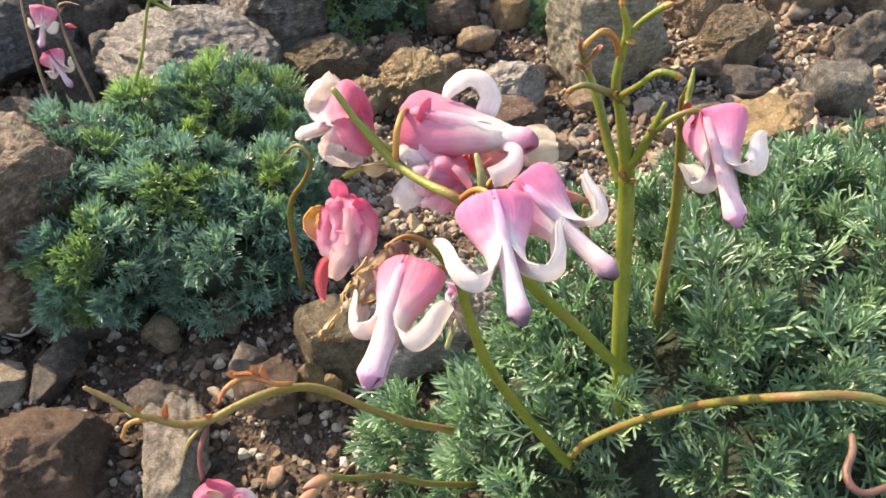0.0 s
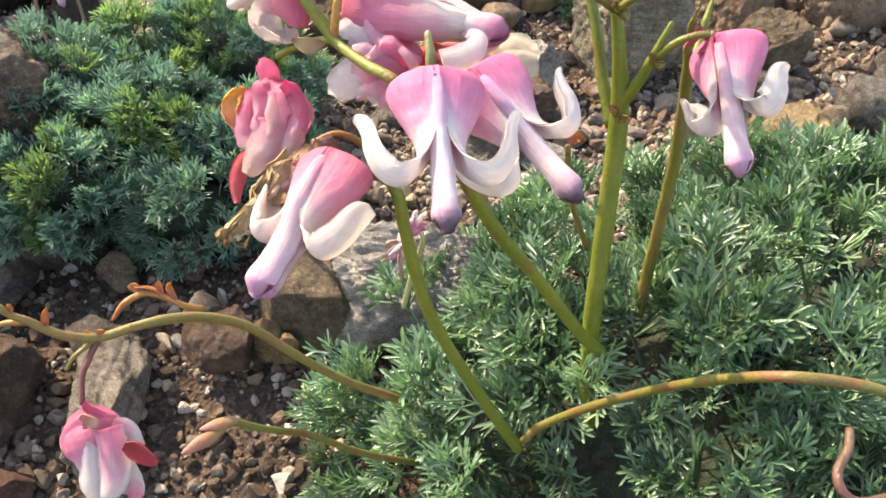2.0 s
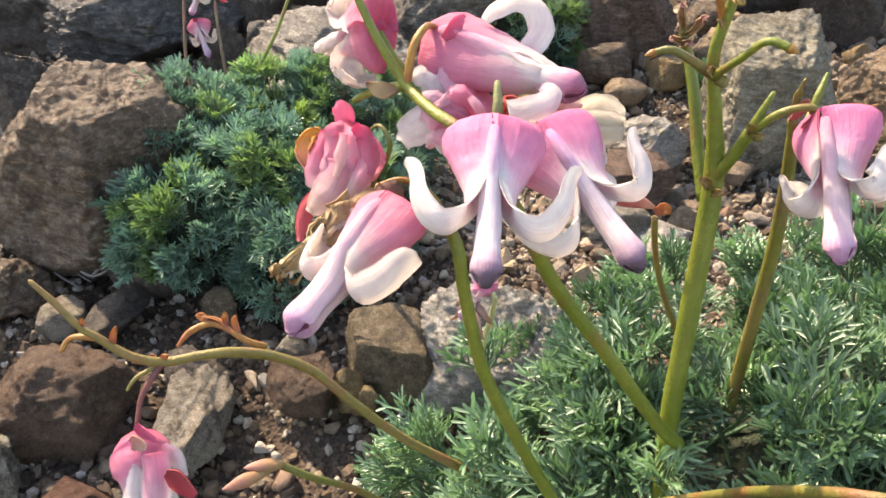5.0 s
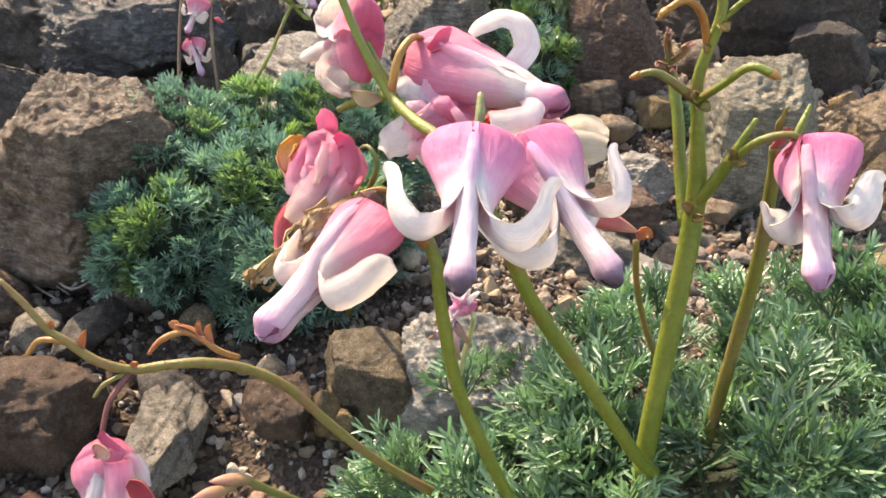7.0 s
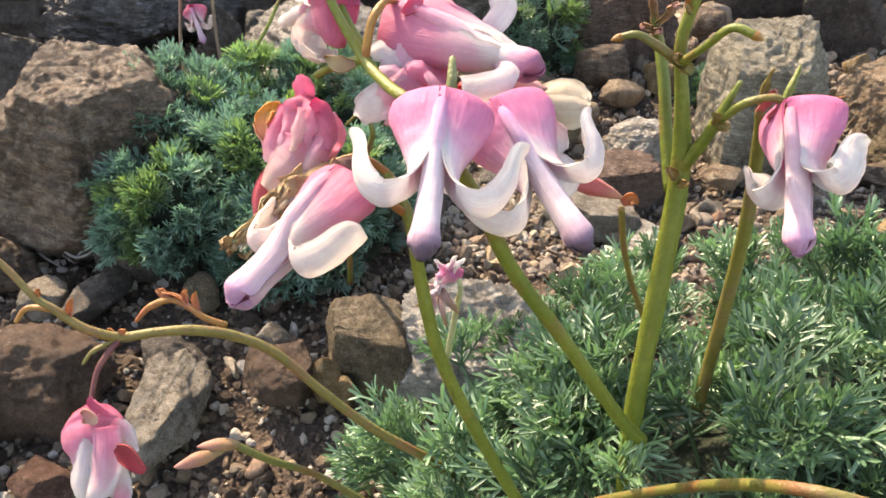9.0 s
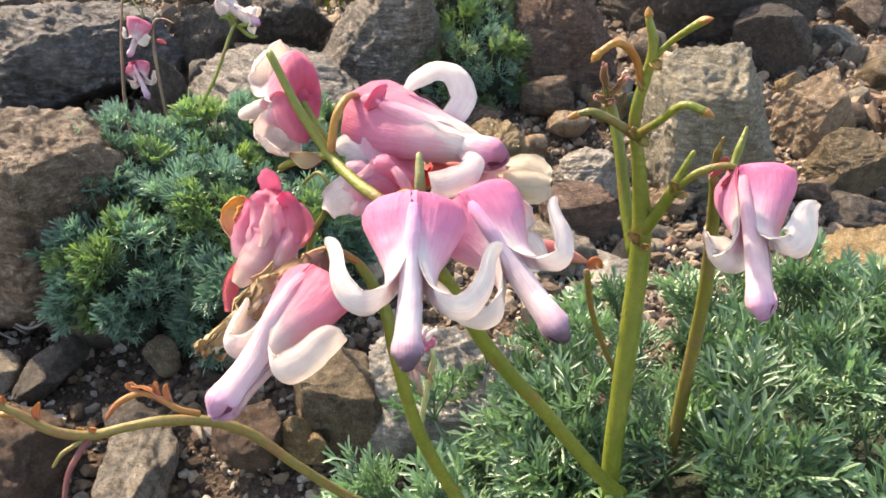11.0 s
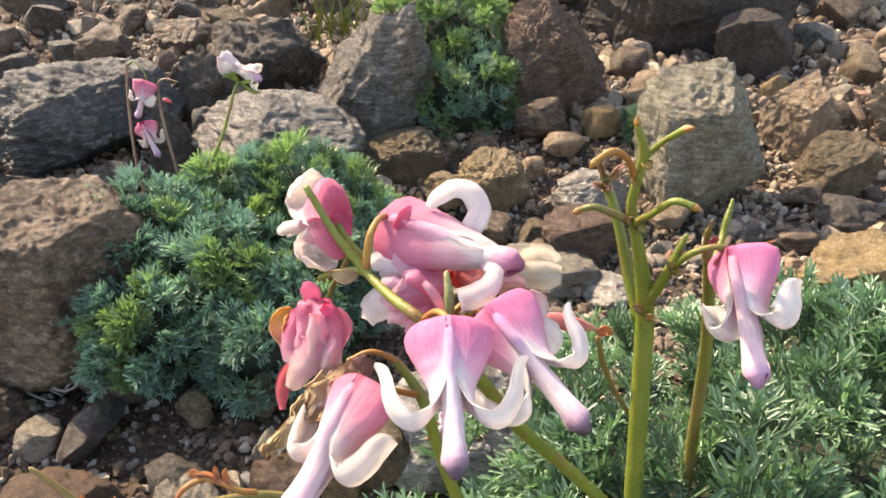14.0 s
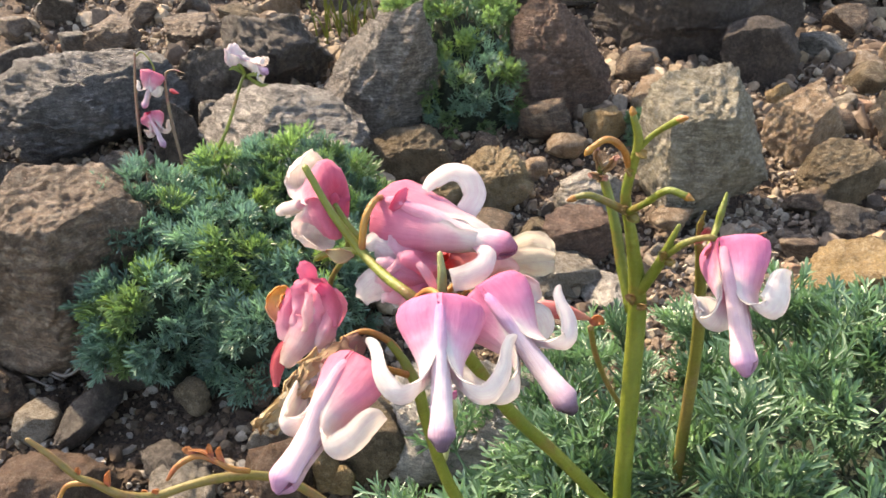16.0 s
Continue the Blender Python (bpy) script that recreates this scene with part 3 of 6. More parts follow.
def gravel(count, smallest, largest, seed, detail, near, far, name, material=GRAVEL, wide=0.0, label="mixed brown, grey and cream gravel on the soil"):
    """Fine gravel as one heap of many grains."""
    rng = np.random.RandomState(seed)
    grains = [rock_shape(500 + seed * 20 + k, (1.0, 0.85, 0.70), detail=detail, cuts=9, rough=0.05, bite=(0.34, 0.72)) for k in range(14)]
    all_v, all_f, n, at = [], [], 0, 0
    while n < count:
        y = near + (far - near) * rng.rand() ** 1.4
        reach = abs(y) + 0.6 * wide
        x = rng.uniform(-0.15 - (0.52 + wide) * reach, 0.10 + (0.48 + wide) * reach)
        if inside(RIGHT_MOUND, x, y, 0.9) or inside(LEFT_MOUND, x, y, 0.85):
            continue
        size = smallest + (largest - smallest) * rng.rand() ** 2.5
        verts, faces = grains[rng.randint(14)]
        turn = np.array(Euler(rng.uniform(0, 6.3, 3)).to_matrix())
        v = (verts * (rng.uniform(0.8, 1.25, 3) * size)) @ turn.T + np.array((x, y, ground_height(x, y) + size * 0.2))
        all_v.append(v)
        all_f.extend((i + at, j + at, k + at) for i, j, k in faces)
        at += len(verts)
        n += 1
    me = mesh_from(name, np.concatenate(all_v), all_f, material, smooth=False)
    tagged(new(name, me), label, "gravel", kind="stuff")


# ---- feathery foliage ----
def blade(out_v, out_f, root, way, up, length, width, bend):
    """One narrow leaf lobe, folded along its midrib, with a pointed tip."""
    side = way.cross(up)
    if side.length < 1e-6:
        side = way.orthogonal()
    side.normalize()
    up = side.cross(way).normalized()
    n = len(out_v)
    shape = ((0.0, 0.72), (0.78, 1.0))
    for at, wide in shape:
        p = root + way * (length * at) + up * (bend * length * at * at)
        half = width * wide / 2
        out_v += [p - side * half + up * half * 0.6, p, p + side * half + up * half * 0.6]
    out_v.append(root + way * length + up * (bend * length))
    for k in range(len(shape) - 1):
        a = n + 3 * k
        out_f += [(a, a + 1, a + 4, a + 3), (a + 1, a + 2, a + 5, a + 4)]
    a, tip = n + 3 * (len(shape) - 1), len(out_v) - 1
    out_f += [(a, a + 1, tip), (a + 1, a + 2, tip)]


def rod(out_v, out_f, a, b, ra, rb, sides=4):
    way = (b - a).normalized()
    s = way.orthogonal().normalized()
    t = way.cross(s)
    n = len(out_v)
    for p, r in ((a, ra), (b, rb)):
        for k in range(sides):
            ang = 2 * math.pi * k / sides
            out_v.append(p + (s * math.cos(ang) + t * math.sin(ang)) * r)
    for k in range(sides):
        m = (k + 1) % sides
        out_f.append((n + k, n + m, n + sides + m, n + sides + k))


def frond_shape(seed, rays=6, reach=0.0096, lobe=0.0060, width=0.00080, spread=29):
    """A finely divided leaf: a stalk that splits into rays, pairs of twigs and narrow lobes in threes."""
    rng = random.Random(seed)
    v, f = [], []
    origin = Vector((0, 0, 0))
    rod(v, f, Vector((rng.uniform(-0.004, 0.004), rng.uniform(-0.004, 0.004), -0.026)), origin, 0.0005, 0.0004)
    for k in range(rays):
        az = 2 * math.pi * (k + rng.uniform(-0.3, 0.3)) / rays
        tilt = radians(rng.uniform(14, 56)) if k else radians(8)
        way = Vector((math.cos(az) * math.sin(tilt), math.sin(az) * math.sin(tilt), math.cos(tilt)))
        length = reach * rng.uniform(0.75, 1.2)
        end = origin + way * length
        rod(v, f, origin, end, 0.0004, 0.00028, 3)
        nodes = [(end, way, 1.0)]
        across = way.cross(Vector((0, 0, 1)))
        across = across.normalized() if across.length > 0.05 else Vector((1, 0, 0))
        for at, turn in ((0.42, 44), (0.42, -44), (0.68, 38), (0.68, -38), (0.88, 30), (0.88, -30)):
            go = (way * math.cos(radians(turn)) + across * math.sin(radians(turn)) + Vector((0, 0, rng.uniform(-0.1, 0.3)))).normalized()
            start = origin + way * length * at
            stop = start + go * length * rng.uniform(0.28, 0.45)
            rod(v, f, start, stop, 0.0003, 0.00025, 3)
            nodes.append((stop, go, 0.85))
        for p, go, scale in nodes:
            over = go.cross(across) if abs(go.dot(across)) < 0.95 else go.orthogonal()
            sidew = go.cross(over).normalized()
            for side in (-1, 0, 1):
                turn = side * spread + rng.uniform(-11, 11)
                g = (go * math.cos(radians(turn)) + sidew * math.sin(radians(turn)) + over.normalized() * rng.uniform(-0.3, 0.3)).normalized()
                blade(v, f, p, g, Vector((0, 0, 1)) - way * 0.5 + Vector((rng.uniform(-0.4, 0.4), rng.uniform(-0.4, 0.4), 0)),
                      lobe * scale * rng.uniform(0.75, 1.25), width * rng.uniform(0.85, 1.15), rng.uniform(-0.12, 0.28))
    return v, f


def mound_point(mound, rng, low, shrink=1.0):
    """A place and outward direction on the upper side of a mound, evenly spread."""
    (cx, cy, cz), (rx, ry, rz) = mound
    z = rng.uniform(low, 1.0)
    a = rng.uniform(0, 2 * math.pi)
    s = math.sqrt(1 - z * z)
    n = Vector((s * math.cos(a), s * math.sin(a), z))
    lump = 1 + 0.10 * noise.noise(n * 2.3 + Vector((cx * 40, cy * 40, 0))) + 0.045 * noise.noise(n * 6.0 + Vector((cx * 90, 0, cy * 90))) + rng.uniform(-0.05, 0.04)
    p = Vector((cx + rx * n.x * lump * shrink, cy + ry * n.y * lump * shrink, cz + rz * n.z * lump * shrink))
    return p, Vector((n.x / rx, n.y / ry, n.z / rz)).normalized()


def buried(p, mound, depth):
    """Whether p lies well inside a lobe."""
    c, r = mound
    return sum(((p[k] - c[k]) / r[k]) ** 2 for k in range(3)) < depth * depth


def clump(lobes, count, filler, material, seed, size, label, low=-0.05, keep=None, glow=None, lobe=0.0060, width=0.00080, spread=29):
    """A cushion of feathery leaves over a dark core that stands in for inner shade. lobes: centre, radii and the share
    of sun-toned leaves of each.
    """
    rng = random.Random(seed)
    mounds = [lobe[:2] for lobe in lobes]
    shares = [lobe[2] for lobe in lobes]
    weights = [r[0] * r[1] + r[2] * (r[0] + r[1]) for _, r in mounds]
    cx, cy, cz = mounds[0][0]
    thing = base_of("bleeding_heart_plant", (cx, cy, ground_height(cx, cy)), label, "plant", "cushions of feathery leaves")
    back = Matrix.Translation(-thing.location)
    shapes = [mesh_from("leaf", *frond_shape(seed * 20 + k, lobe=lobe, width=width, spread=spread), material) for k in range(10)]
    # The same fronds again in the sunlit tone.
    sun_toned = [mesh_from("leaf", *frond_shape(seed * 20 + k, lobe=lobe, width=width, spread=spread), glow) for k in range(5)] if glow else shapes

    def pose_of(p, n):
        way = (n + Vector((rng.uniform(-0.45, 0.45), rng.uniform(-0.45, 0.45), rng.uniform(0.1, 0.6)))).normalized()
        s = size * rng.uniform(0.75, 1.2)
        return Matrix.Translation(p) @ way.to_track_quat("Z", "Y").to_matrix().to_4x4() @ pose(0, 0, 0, 0, 0, rng.uniform(0, 360)) @ Matrix.Diagonal((s, s, s, 1))

    def spot(shrink, depth):
        while True:
            k = rng.choices(range(len(mounds)), weights)[0]
            p, n = mound_point(mounds[k], rng, low, shrink)
            if not any(buried(p, m, depth) for i, m in enumerate(mounds) if i != k) and (keep is None or keep(p)):
                return p, n, shares[k]

    for _ in range(count):
        p, n, share = spot(1.0, 0.9)
        ob = part("leaf", rng.choice(sun_toned if 0.5 + noise.noise(p * 45) * 0.9 < share else shapes), thing)
        ob.matrix_basis = back @ pose_of(p, n)
    all_v, all_f = [], []
    for _ in range(filler):
        p, n, share = spot(rng.uniform(0.74, 0.92), 0.75)
        me = rng.choice(shapes)
        m = back @ pose_of(p, n)
        at = len(all_v)
        all_v += [m @ v.co for v in me.vertices]
        all_f += [tuple(i + at for i in q.vertices) for q in me.polygons]
    tagged(part("inner_leaves", mesh_from("inner_leaves", all_v, all_f, material), thing), kind="stuff")
    # Dark hull in each lobe, added as the shade between the leaves.
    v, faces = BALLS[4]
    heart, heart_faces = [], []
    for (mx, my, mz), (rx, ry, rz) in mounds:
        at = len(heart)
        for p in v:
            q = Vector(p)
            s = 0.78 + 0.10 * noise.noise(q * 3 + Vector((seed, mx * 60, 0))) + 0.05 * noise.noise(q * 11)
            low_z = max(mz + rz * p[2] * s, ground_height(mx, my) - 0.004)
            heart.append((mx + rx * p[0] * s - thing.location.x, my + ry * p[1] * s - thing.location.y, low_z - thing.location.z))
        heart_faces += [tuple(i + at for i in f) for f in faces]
    part("stalk_mass", mesh_from("stalk_mass", heart, heart_faces, CORE_SHADE_MAT), thing, "dark filler core standing in for shade between the leaves")
    return thing


loose_stones()
gravel(15500, 0.0016, 0.0065, 5, 1, 0.24, 1.1, "gravel")
# Near gravel, toned down in colour for the shade on the low corner.
gravel(5700, 0.0014, 0.0052, 8, 1, 0.08, 0.30, "gravel", SHADE_TONED_GRAVEL, 0.0, "dark shade-toned gravel with a few pale grains")
gravel(1700, 0.0050, 0.0125, 9, 2, 0.27, 0.95, "gravel")
gravel(1350, 0.0032, 0.0080, 10, 2, 0.09, 0.27, "gravel", SHADE_TONED_GRAVEL, 0.0, "dark shade-toned gravel with a few pale grains")
gravel(4200, 0.004, 0.0125, 12, 1, 0.55, 2.2, "gravel", GRAVEL, 0.25)
gravel(2600, 0.005, 0.0160, 13, 1, -0.6, 1.7, "gravel", GRAVEL, 0.9)
gravel(1500, 0.008, 0.0220, 15, 2, 0.48, 1.15, "gravel")
gravel(8500, 0.0020, 0.0062, 14, 1, 0.27, 0.62, "gravel", PALE_GRAVEL)
right_plant = clump([(*RIGHT_MOUND, 0.0)], 300, 140, LEAF_BLUE, 3, 0.98, "grey-green cushion of feathery leaves with pink flowers", keep=lambda p: p.x < 0.19 and p.y < 0.26 and (p - Vector((0.004, 0.180, 0.044))).length > 0.020 and (p - Vector((0.017, 0.188, 0.056))).length > 0.019, lobe=0.0050, width=0.00076, spread=38)
thin_spots = random.Random(77)
cover = [ob for ob in right_plant.children if ob.name.startswith("leaf")]
for k in range(36):
    ob = part("leaf", cover[k].data, right_plant)
    x, y, z = (0.041, 0.136, 0.078) if k < 12 else (0.103, 0.114, 0.080) if k < 26 else (0.069, 0.148, 0.082)
    place = Vector((x + thin_spots.uniform(-0.006, 0.006) * (1 if k < 12 else 2.4), y + thin_spots.uniform(-0.010, 0.008), z + thin_spots.uniform(-0.004, 0.003)))
    ob.matrix_basis = Matrix.Translation(place - right_plant.location) @ pose(0, 0, 0, thin_spots.uniform(10, 50), thin_spots.uniform(-25, 25), thin_spots.uniform(0, 360))
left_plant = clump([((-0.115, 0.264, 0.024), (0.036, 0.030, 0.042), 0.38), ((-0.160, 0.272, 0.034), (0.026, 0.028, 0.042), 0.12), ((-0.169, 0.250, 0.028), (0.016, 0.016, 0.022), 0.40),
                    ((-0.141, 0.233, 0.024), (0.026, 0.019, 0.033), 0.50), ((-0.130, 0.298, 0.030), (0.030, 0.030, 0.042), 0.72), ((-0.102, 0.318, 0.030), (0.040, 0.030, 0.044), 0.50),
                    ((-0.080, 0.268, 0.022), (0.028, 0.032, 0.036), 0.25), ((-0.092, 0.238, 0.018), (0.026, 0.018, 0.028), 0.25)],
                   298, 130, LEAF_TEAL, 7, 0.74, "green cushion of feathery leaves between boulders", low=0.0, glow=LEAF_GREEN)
cover = [ob for ob in left_plant.children if ob.name.startswith("leaf")]
for k in range(20):
    ob = part("leaf", cover[k * 3].data, left_plant)
    place = Vector((thin_spots.uniform(-0.152, -0.126), thin_spots.uniform(0.211, 0.219), thin_spots.uniform(0.022, 0.042)))
    ob.matrix_basis = Matrix.Translation(place - left_plant.location) @ pose(0, 0, 0, thin_spots.uniform(25, 75), thin_spots.uniform(-20, 20), 0) @ pose(0, 0, 0, 0, 0, thin_spots.uniform(0, 360)) @ Matrix.Diagonal((0.72, 0.72, 0.72, 1))
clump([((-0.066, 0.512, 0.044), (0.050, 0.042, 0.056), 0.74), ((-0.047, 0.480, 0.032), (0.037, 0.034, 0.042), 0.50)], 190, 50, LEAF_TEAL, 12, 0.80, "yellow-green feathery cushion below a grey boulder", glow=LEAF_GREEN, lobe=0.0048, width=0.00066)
clump([((0.066, 0.462, 0.026), (0.012, 0.010, 0.012), 0.0)], 10, 3, LEAF_BLUE, 15, 0.6, "tiny blue-green tuft of feathery leaves in gravel")
clump([((0.204, 0.318, 0.017), (0.009, 0.008, 0.010), 0.0)], 6, 2, LEAF_GREEN, 17, 0.5, "tiny green seedling of feathery leaves in gravel")


def dry_grass():
    """A wisp of dead grey stalks between the boulder and the cushion."""
    straw = Nodes("dead_stalk", 0.8)
    straw.done(straw.ramp(straw.noise(200, 4, 0.6), [(0.3, (0.12, 0.10, 0.085)), (0.7, (0.27, 0.24, 0.21))]))
    thing = base_of("dead_stalks", (-0.185, 0.218, ground_height(-0.185, 0.218)), "wisp of dead grey stalks on the soil", "dead plant")
    for line in (((-0.2100, 0.2230, 0.018), (-0.2045, 0.2215, 0.022), (-0.1889, 0.2152, 0.022), (-0.1723, 0.2104, 0.019), (-0.1640, 0.2165, 0.022)),
                 ((-0.2080, 0.2260, 0.026), (-0.1960, 0.2190, 0.024), (-0.1840, 0.2140, 0.017), (-0.1750, 0.2120, 0.014)),
                 ((-0.1723, 0.2104, 0.018), (-0.1690, 0.2200, 0.024), (-0.1690, 0.2290, 0.030), (-0.1760, 0.2330, 0.036)),
                 ((-0.2000, 0.2180, 0.016), (-0.1900, 0.2110, 0.015), (-0.1780, 0.2085, 0.013))):
        tube("stalk", line, [0.0009, *[0.0007] * (len(line) - 2), 0.0003], straw.mat, thing, 6)

# ---- stems and flowers ----
ACROSS, RISE, FRONT = Vector((0.98, 0.20, -0.02)), Vector((-0.12, 0.54, 0.83)), Vector((0.17, -0.81, 0.56))


def smooth_line(points, steps=6):
    """A soft curve through the points (each a tuple of numbers)."""
    p = [np.array(q, float) for q in points]
    p = [2 * p[0] - p[1], *p, 2 * p[-1] - p[-2]]
    out = []
    for k in range(1, len(p) - 2):
        a, b, c, d = p[k - 1:k + 3]
        for s in range(steps):
            t = s / steps
            out.append(0.5 * (2 * b + (c - a) * t + (2 * a - 5 * b + 4 * c - d) * t * t + (3 * b - a - 3 * c + d) * t ** 3))
    out.append(p[-2])
    return out


def stem_material(name, green, tinge, red, red_share):
    n = Nodes(name, 0.42)
    along = n.noise(70, 3, 0.6)
    base = n.mix(n.ramp(along, [(0.4, (0, 0, 0)), (0.62, (1, 1, 1))]), green, tinge)
    base = n.mix(n.ramp(n.noise(120, 4, 0.6), [(0.62 - red_share, (0, 0, 0)), (0.75 - red_share * 0.5, (1, 1, 1))]), base, red)
    base = n.mix(0.6, base, n.ramp(n.noise(900, 4, 0.7), [(0.3, (0.7, 0.7, 0.7)), (0.7, (1.15, 1.15, 1.15))]), "MULTIPLY")
    n.done(base, n.bump(n.noise(1500, 4, 0.6), 0.00025))
    return n.see_through(base, 0.12)


STEM = stem_material("green_stem", (0.115, 0.155, 0.016), (0.165, 0.19, 0.026), (0.19, 0.11, 0.03), 0.06)
STEM_RED = stem_material("reddish_stem", (0.125, 0.132, 0.026), (0.15, 0.13, 0.032), (0.19, 0.085, 0.03), 0.12)
OLIVE = stem_material("olive_stem", (0.15, 0.145, 0.028), (0.19, 0.15, 0.04), (0.17, 0.115, 0.055), 0.08)
PEDICEL = stem_material("orange_brown_stalk", (0.27, 0.12, 0.025), (0.32, 0.17, 0.035), (0.30, 0.085, 0.03), 0.15)
TWIG = stem_material("olive_brown_stem", (0.165, 0.14, 0.03), (0.21, 0.145, 0.04), (0.24, 0.11, 0.05), 0.10)
FAR_STEM = stem_material("brownish_stem", (0.15, 0.09, 0.05), (0.19, 0.13, 0.06), (0.2, 0.07, 0.06), 0.15)
ROSE_STALK = stem_material("rose_tan_stalk", (0.105, 0.052, 0.036), (0.13, 0.082, 0.05), (0.13, 0.05, 0.042), 0.15)
PALE_STALK = stem_material("pale_green_stalk", (0.40, 0.43, 0.22), (0.44, 0.46, 0.27), (0.38, 0.36, 0.2), 0.05)
SPENT_GREEN = stem_material("dull_green_stalk", (0.16, 0.19, 0.065), (0.20, 0.22, 0.085), (0.20, 0.17, 0.08), 0.05)
WINE = stem_material("wine_red_stalk", (0.13, 0.034, 0.034), (0.19, 0.07, 0.055), (0.12, 0.028, 0.04), 0.2)


def petal_material(name, stops, share=0.46, rough=0.58, rim=0.0):
    """rim: how far the petal's long edges run ahead towards the colour of its tip."""
    n = Nodes(name, rough)
    across, tone = n.attribute("across").outputs["Fac"], n.attribute("tone").outputs["Fac"]
    where = tone
    if rim:
        edge = n.maths("POWER", n.maths("ABSOLUTE", across), 6.0)
        past = n.maths("MAXIMUM", n.maths("SUBTRACT", tone, 0.24), 0.0)
        where = n.maths("ADD", tone, n.maths("MULTIPLY", edge, n.maths("MULTIPLY", past, rim)))
    where = n.maths("ADD", where, n.maths("MULTIPLY", n.maths("SUBTRACT", n.noise(300, 4, 0.6), 0.5), 0.10))
    base = n.ramp(where, stops, smooth=True)
    lay = n.tree.nodes.new("ShaderNodeCombineXYZ")
    n.link(n.maths("MULTIPLY", across, 6.0), lay.inputs[0])
    n.link(n.maths("MULTIPLY", tone, 1.8), lay.inputs[1])
    n.link(n.maths("MULTIPLY", n.random(), 30.0), lay.inputs[2])
    veins = n.noise(2.2, 5, 0.65, lay.outputs[0])
    base = n.mix(0.8, base, n.ramp(veins, [(0.34, (0.93, 0.82, 0.89)), (0.54, (1.0, 1.0, 1.0)), (0.72, (1.03, 1.04, 1.03))]), "MULTIPLY")
    blot = n.ramp(n.noise(420, 5, 0.7), [(0.3, (0.88, 0.80, 0.83)), (0.6, (1.03, 1.03, 1.03))])
    base = n.mix(0.6, base, blot, "MULTIPLY")
    bump = n.bump(veins, 0.0004, 0.6)
    n.done(base, n.bump(n.noise(500, 5, 0.65), 0.0005, 0.5, after=bump))
    n.bsdf.inputs["Sheen Weight"].default_value = 0.1
    return n.see_through(base, share)


OUTER = petal_material("pink_outer_petal", [(0, (0.60, 0.09, 0.25)), (0.2, (0.70, 0.20, 0.38)), (0.38, (0.74, 0.28, 0.47)), (0.50, (0.77, 0.42, 0.57)), (0.60, (0.76, 0.62, 0.68)), (0.68, (0.73, 0.715, 0.705)), (1, (0.74, 0.725, 0.69))], rim=1.2)
OUTER_ROSE = petal_material("rose_outer_petal", [(0, (0.64, 0.1, 0.2)), (0.22, (0.72, 0.22, 0.35)), (0.42, (0.76, 0.33, 0.46)), (0.54, (0.76, 0.50, 0.57)), (0.64, (0.75, 0.71, 0.69)), (1, (0.76, 0.73, 0.68))], 0.56, rim=0.8)
OUTER_WILT = petal_material("wilted_rose_petal", [(0, (0.78, 0.15, 0.32)), (0.22, (0.87, 0.36, 0.51)), (0.45, (0.88, 0.52, 0.63)), (0.68, (0.88, 0.70, 0.70)), (1, (0.82, 0.73, 0.60))], 0.68)
INNER = petal_material("lilac_inner_petal", [(0, (0.62, 0.15, 0.36)), (0.18, (0.64, 0.26, 0.48)), (0.34, (0.66, 0.41, 0.57)), (0.5, (0.75, 0.63, 0.68)), (0.76, (0.74, 0.64, 0.67)), (0.86, (0.50, 0.36, 0.45)), (0.92, (0.24, 0.15, 0.22)), (0.97, (0.12, 0.075, 0.11)), (1, (0.05, 0.03, 0.04))], 0.25)
INNER_PALE = petal_material("pale_inner_petal", [(0, (0.64, 0.16, 0.28)), (0.2, (0.72, 0.3, 0.42)), (0.35, (0.74, 0.48, 0.56)), (0.6, (0.7, 0.56, 0.6)), (0.82, (0.72, 0.54, 0.60)), (0.9, (0.63, 0.40, 0.54)), (0.96, (0.54, 0.31, 0.46)), (1, (0.44, 0.23, 0.36))], 0.34)
SIDE_PETAL = petal_material("rose_white_petal", [(0, (0.64, 0.12, 0.22)), (0.22, (0.73, 0.26, 0.40)), (0.42, (0.76, 0.42, 0.52)), (0.6, (0.74, 0.60, 0.62)), (0.76, (0.71, 0.66, 0.65)), (0.84, (0.66, 0.40, 0.50)), (0.92, (0.52, 0.22, 0.34)), (1, (0.34, 0.11, 0.19))], 0.35)
SPUR = petal_material("rose_spur", [(0, (0.74, 0.36, 0.45)), (0.4, (0.70, 0.22, 0.34)), (1, (0.76, 0.42, 0.52))], 0.4)
CREAM = petal_material("cream_dry_petal", [(0, (0.52, 0.1, 0.11)), (0.3, (0.62, 0.32, 0.27)), (0.5, (0.66, 0.58, 0.42)), (1, (0.70, 0.66, 0.50))], 0.5, 0.6)
CREAM_PALE = petal_material("pale_cream_petal", [(0, (0.6, 0.22, 0.2)), (0.25, (0.72, 0.5, 0.44)), (0.45, (0.76, 0.70, 0.54)), (1, (0.76, 0.72, 0.58))], 0.5, 0.6)
CREAM_RED = petal_material("red_withered_petal", [(0, (0.50, 0.06, 0.07)), (0.4, (0.70, 0.24, 0.21)), (0.7, (0.80, 0.43, 0.40)), (1, (0.82, 0.60, 0.54))], 0.5, 0.6)
# Lightened rose: sunlight on the rear flower put into its petal colour.
SUNLIT_ROSE = petal_material("sunlit_rose_petal", [(0, (0.78, 0.20, 0.34)), (0.35, (0.86, 0.40, 0.54)), (0.65, (0.88, 0.60, 0.68)), (1, (0.84, 0.79, 0.77))], 0.62)
WHITE = petal_material("white_petal", [(0, (0.76, 0.54, 0.60)), (0.3, (0.81, 0.77, 0.76)), (1, (0.83, 0.80, 0.74))], 0.55)
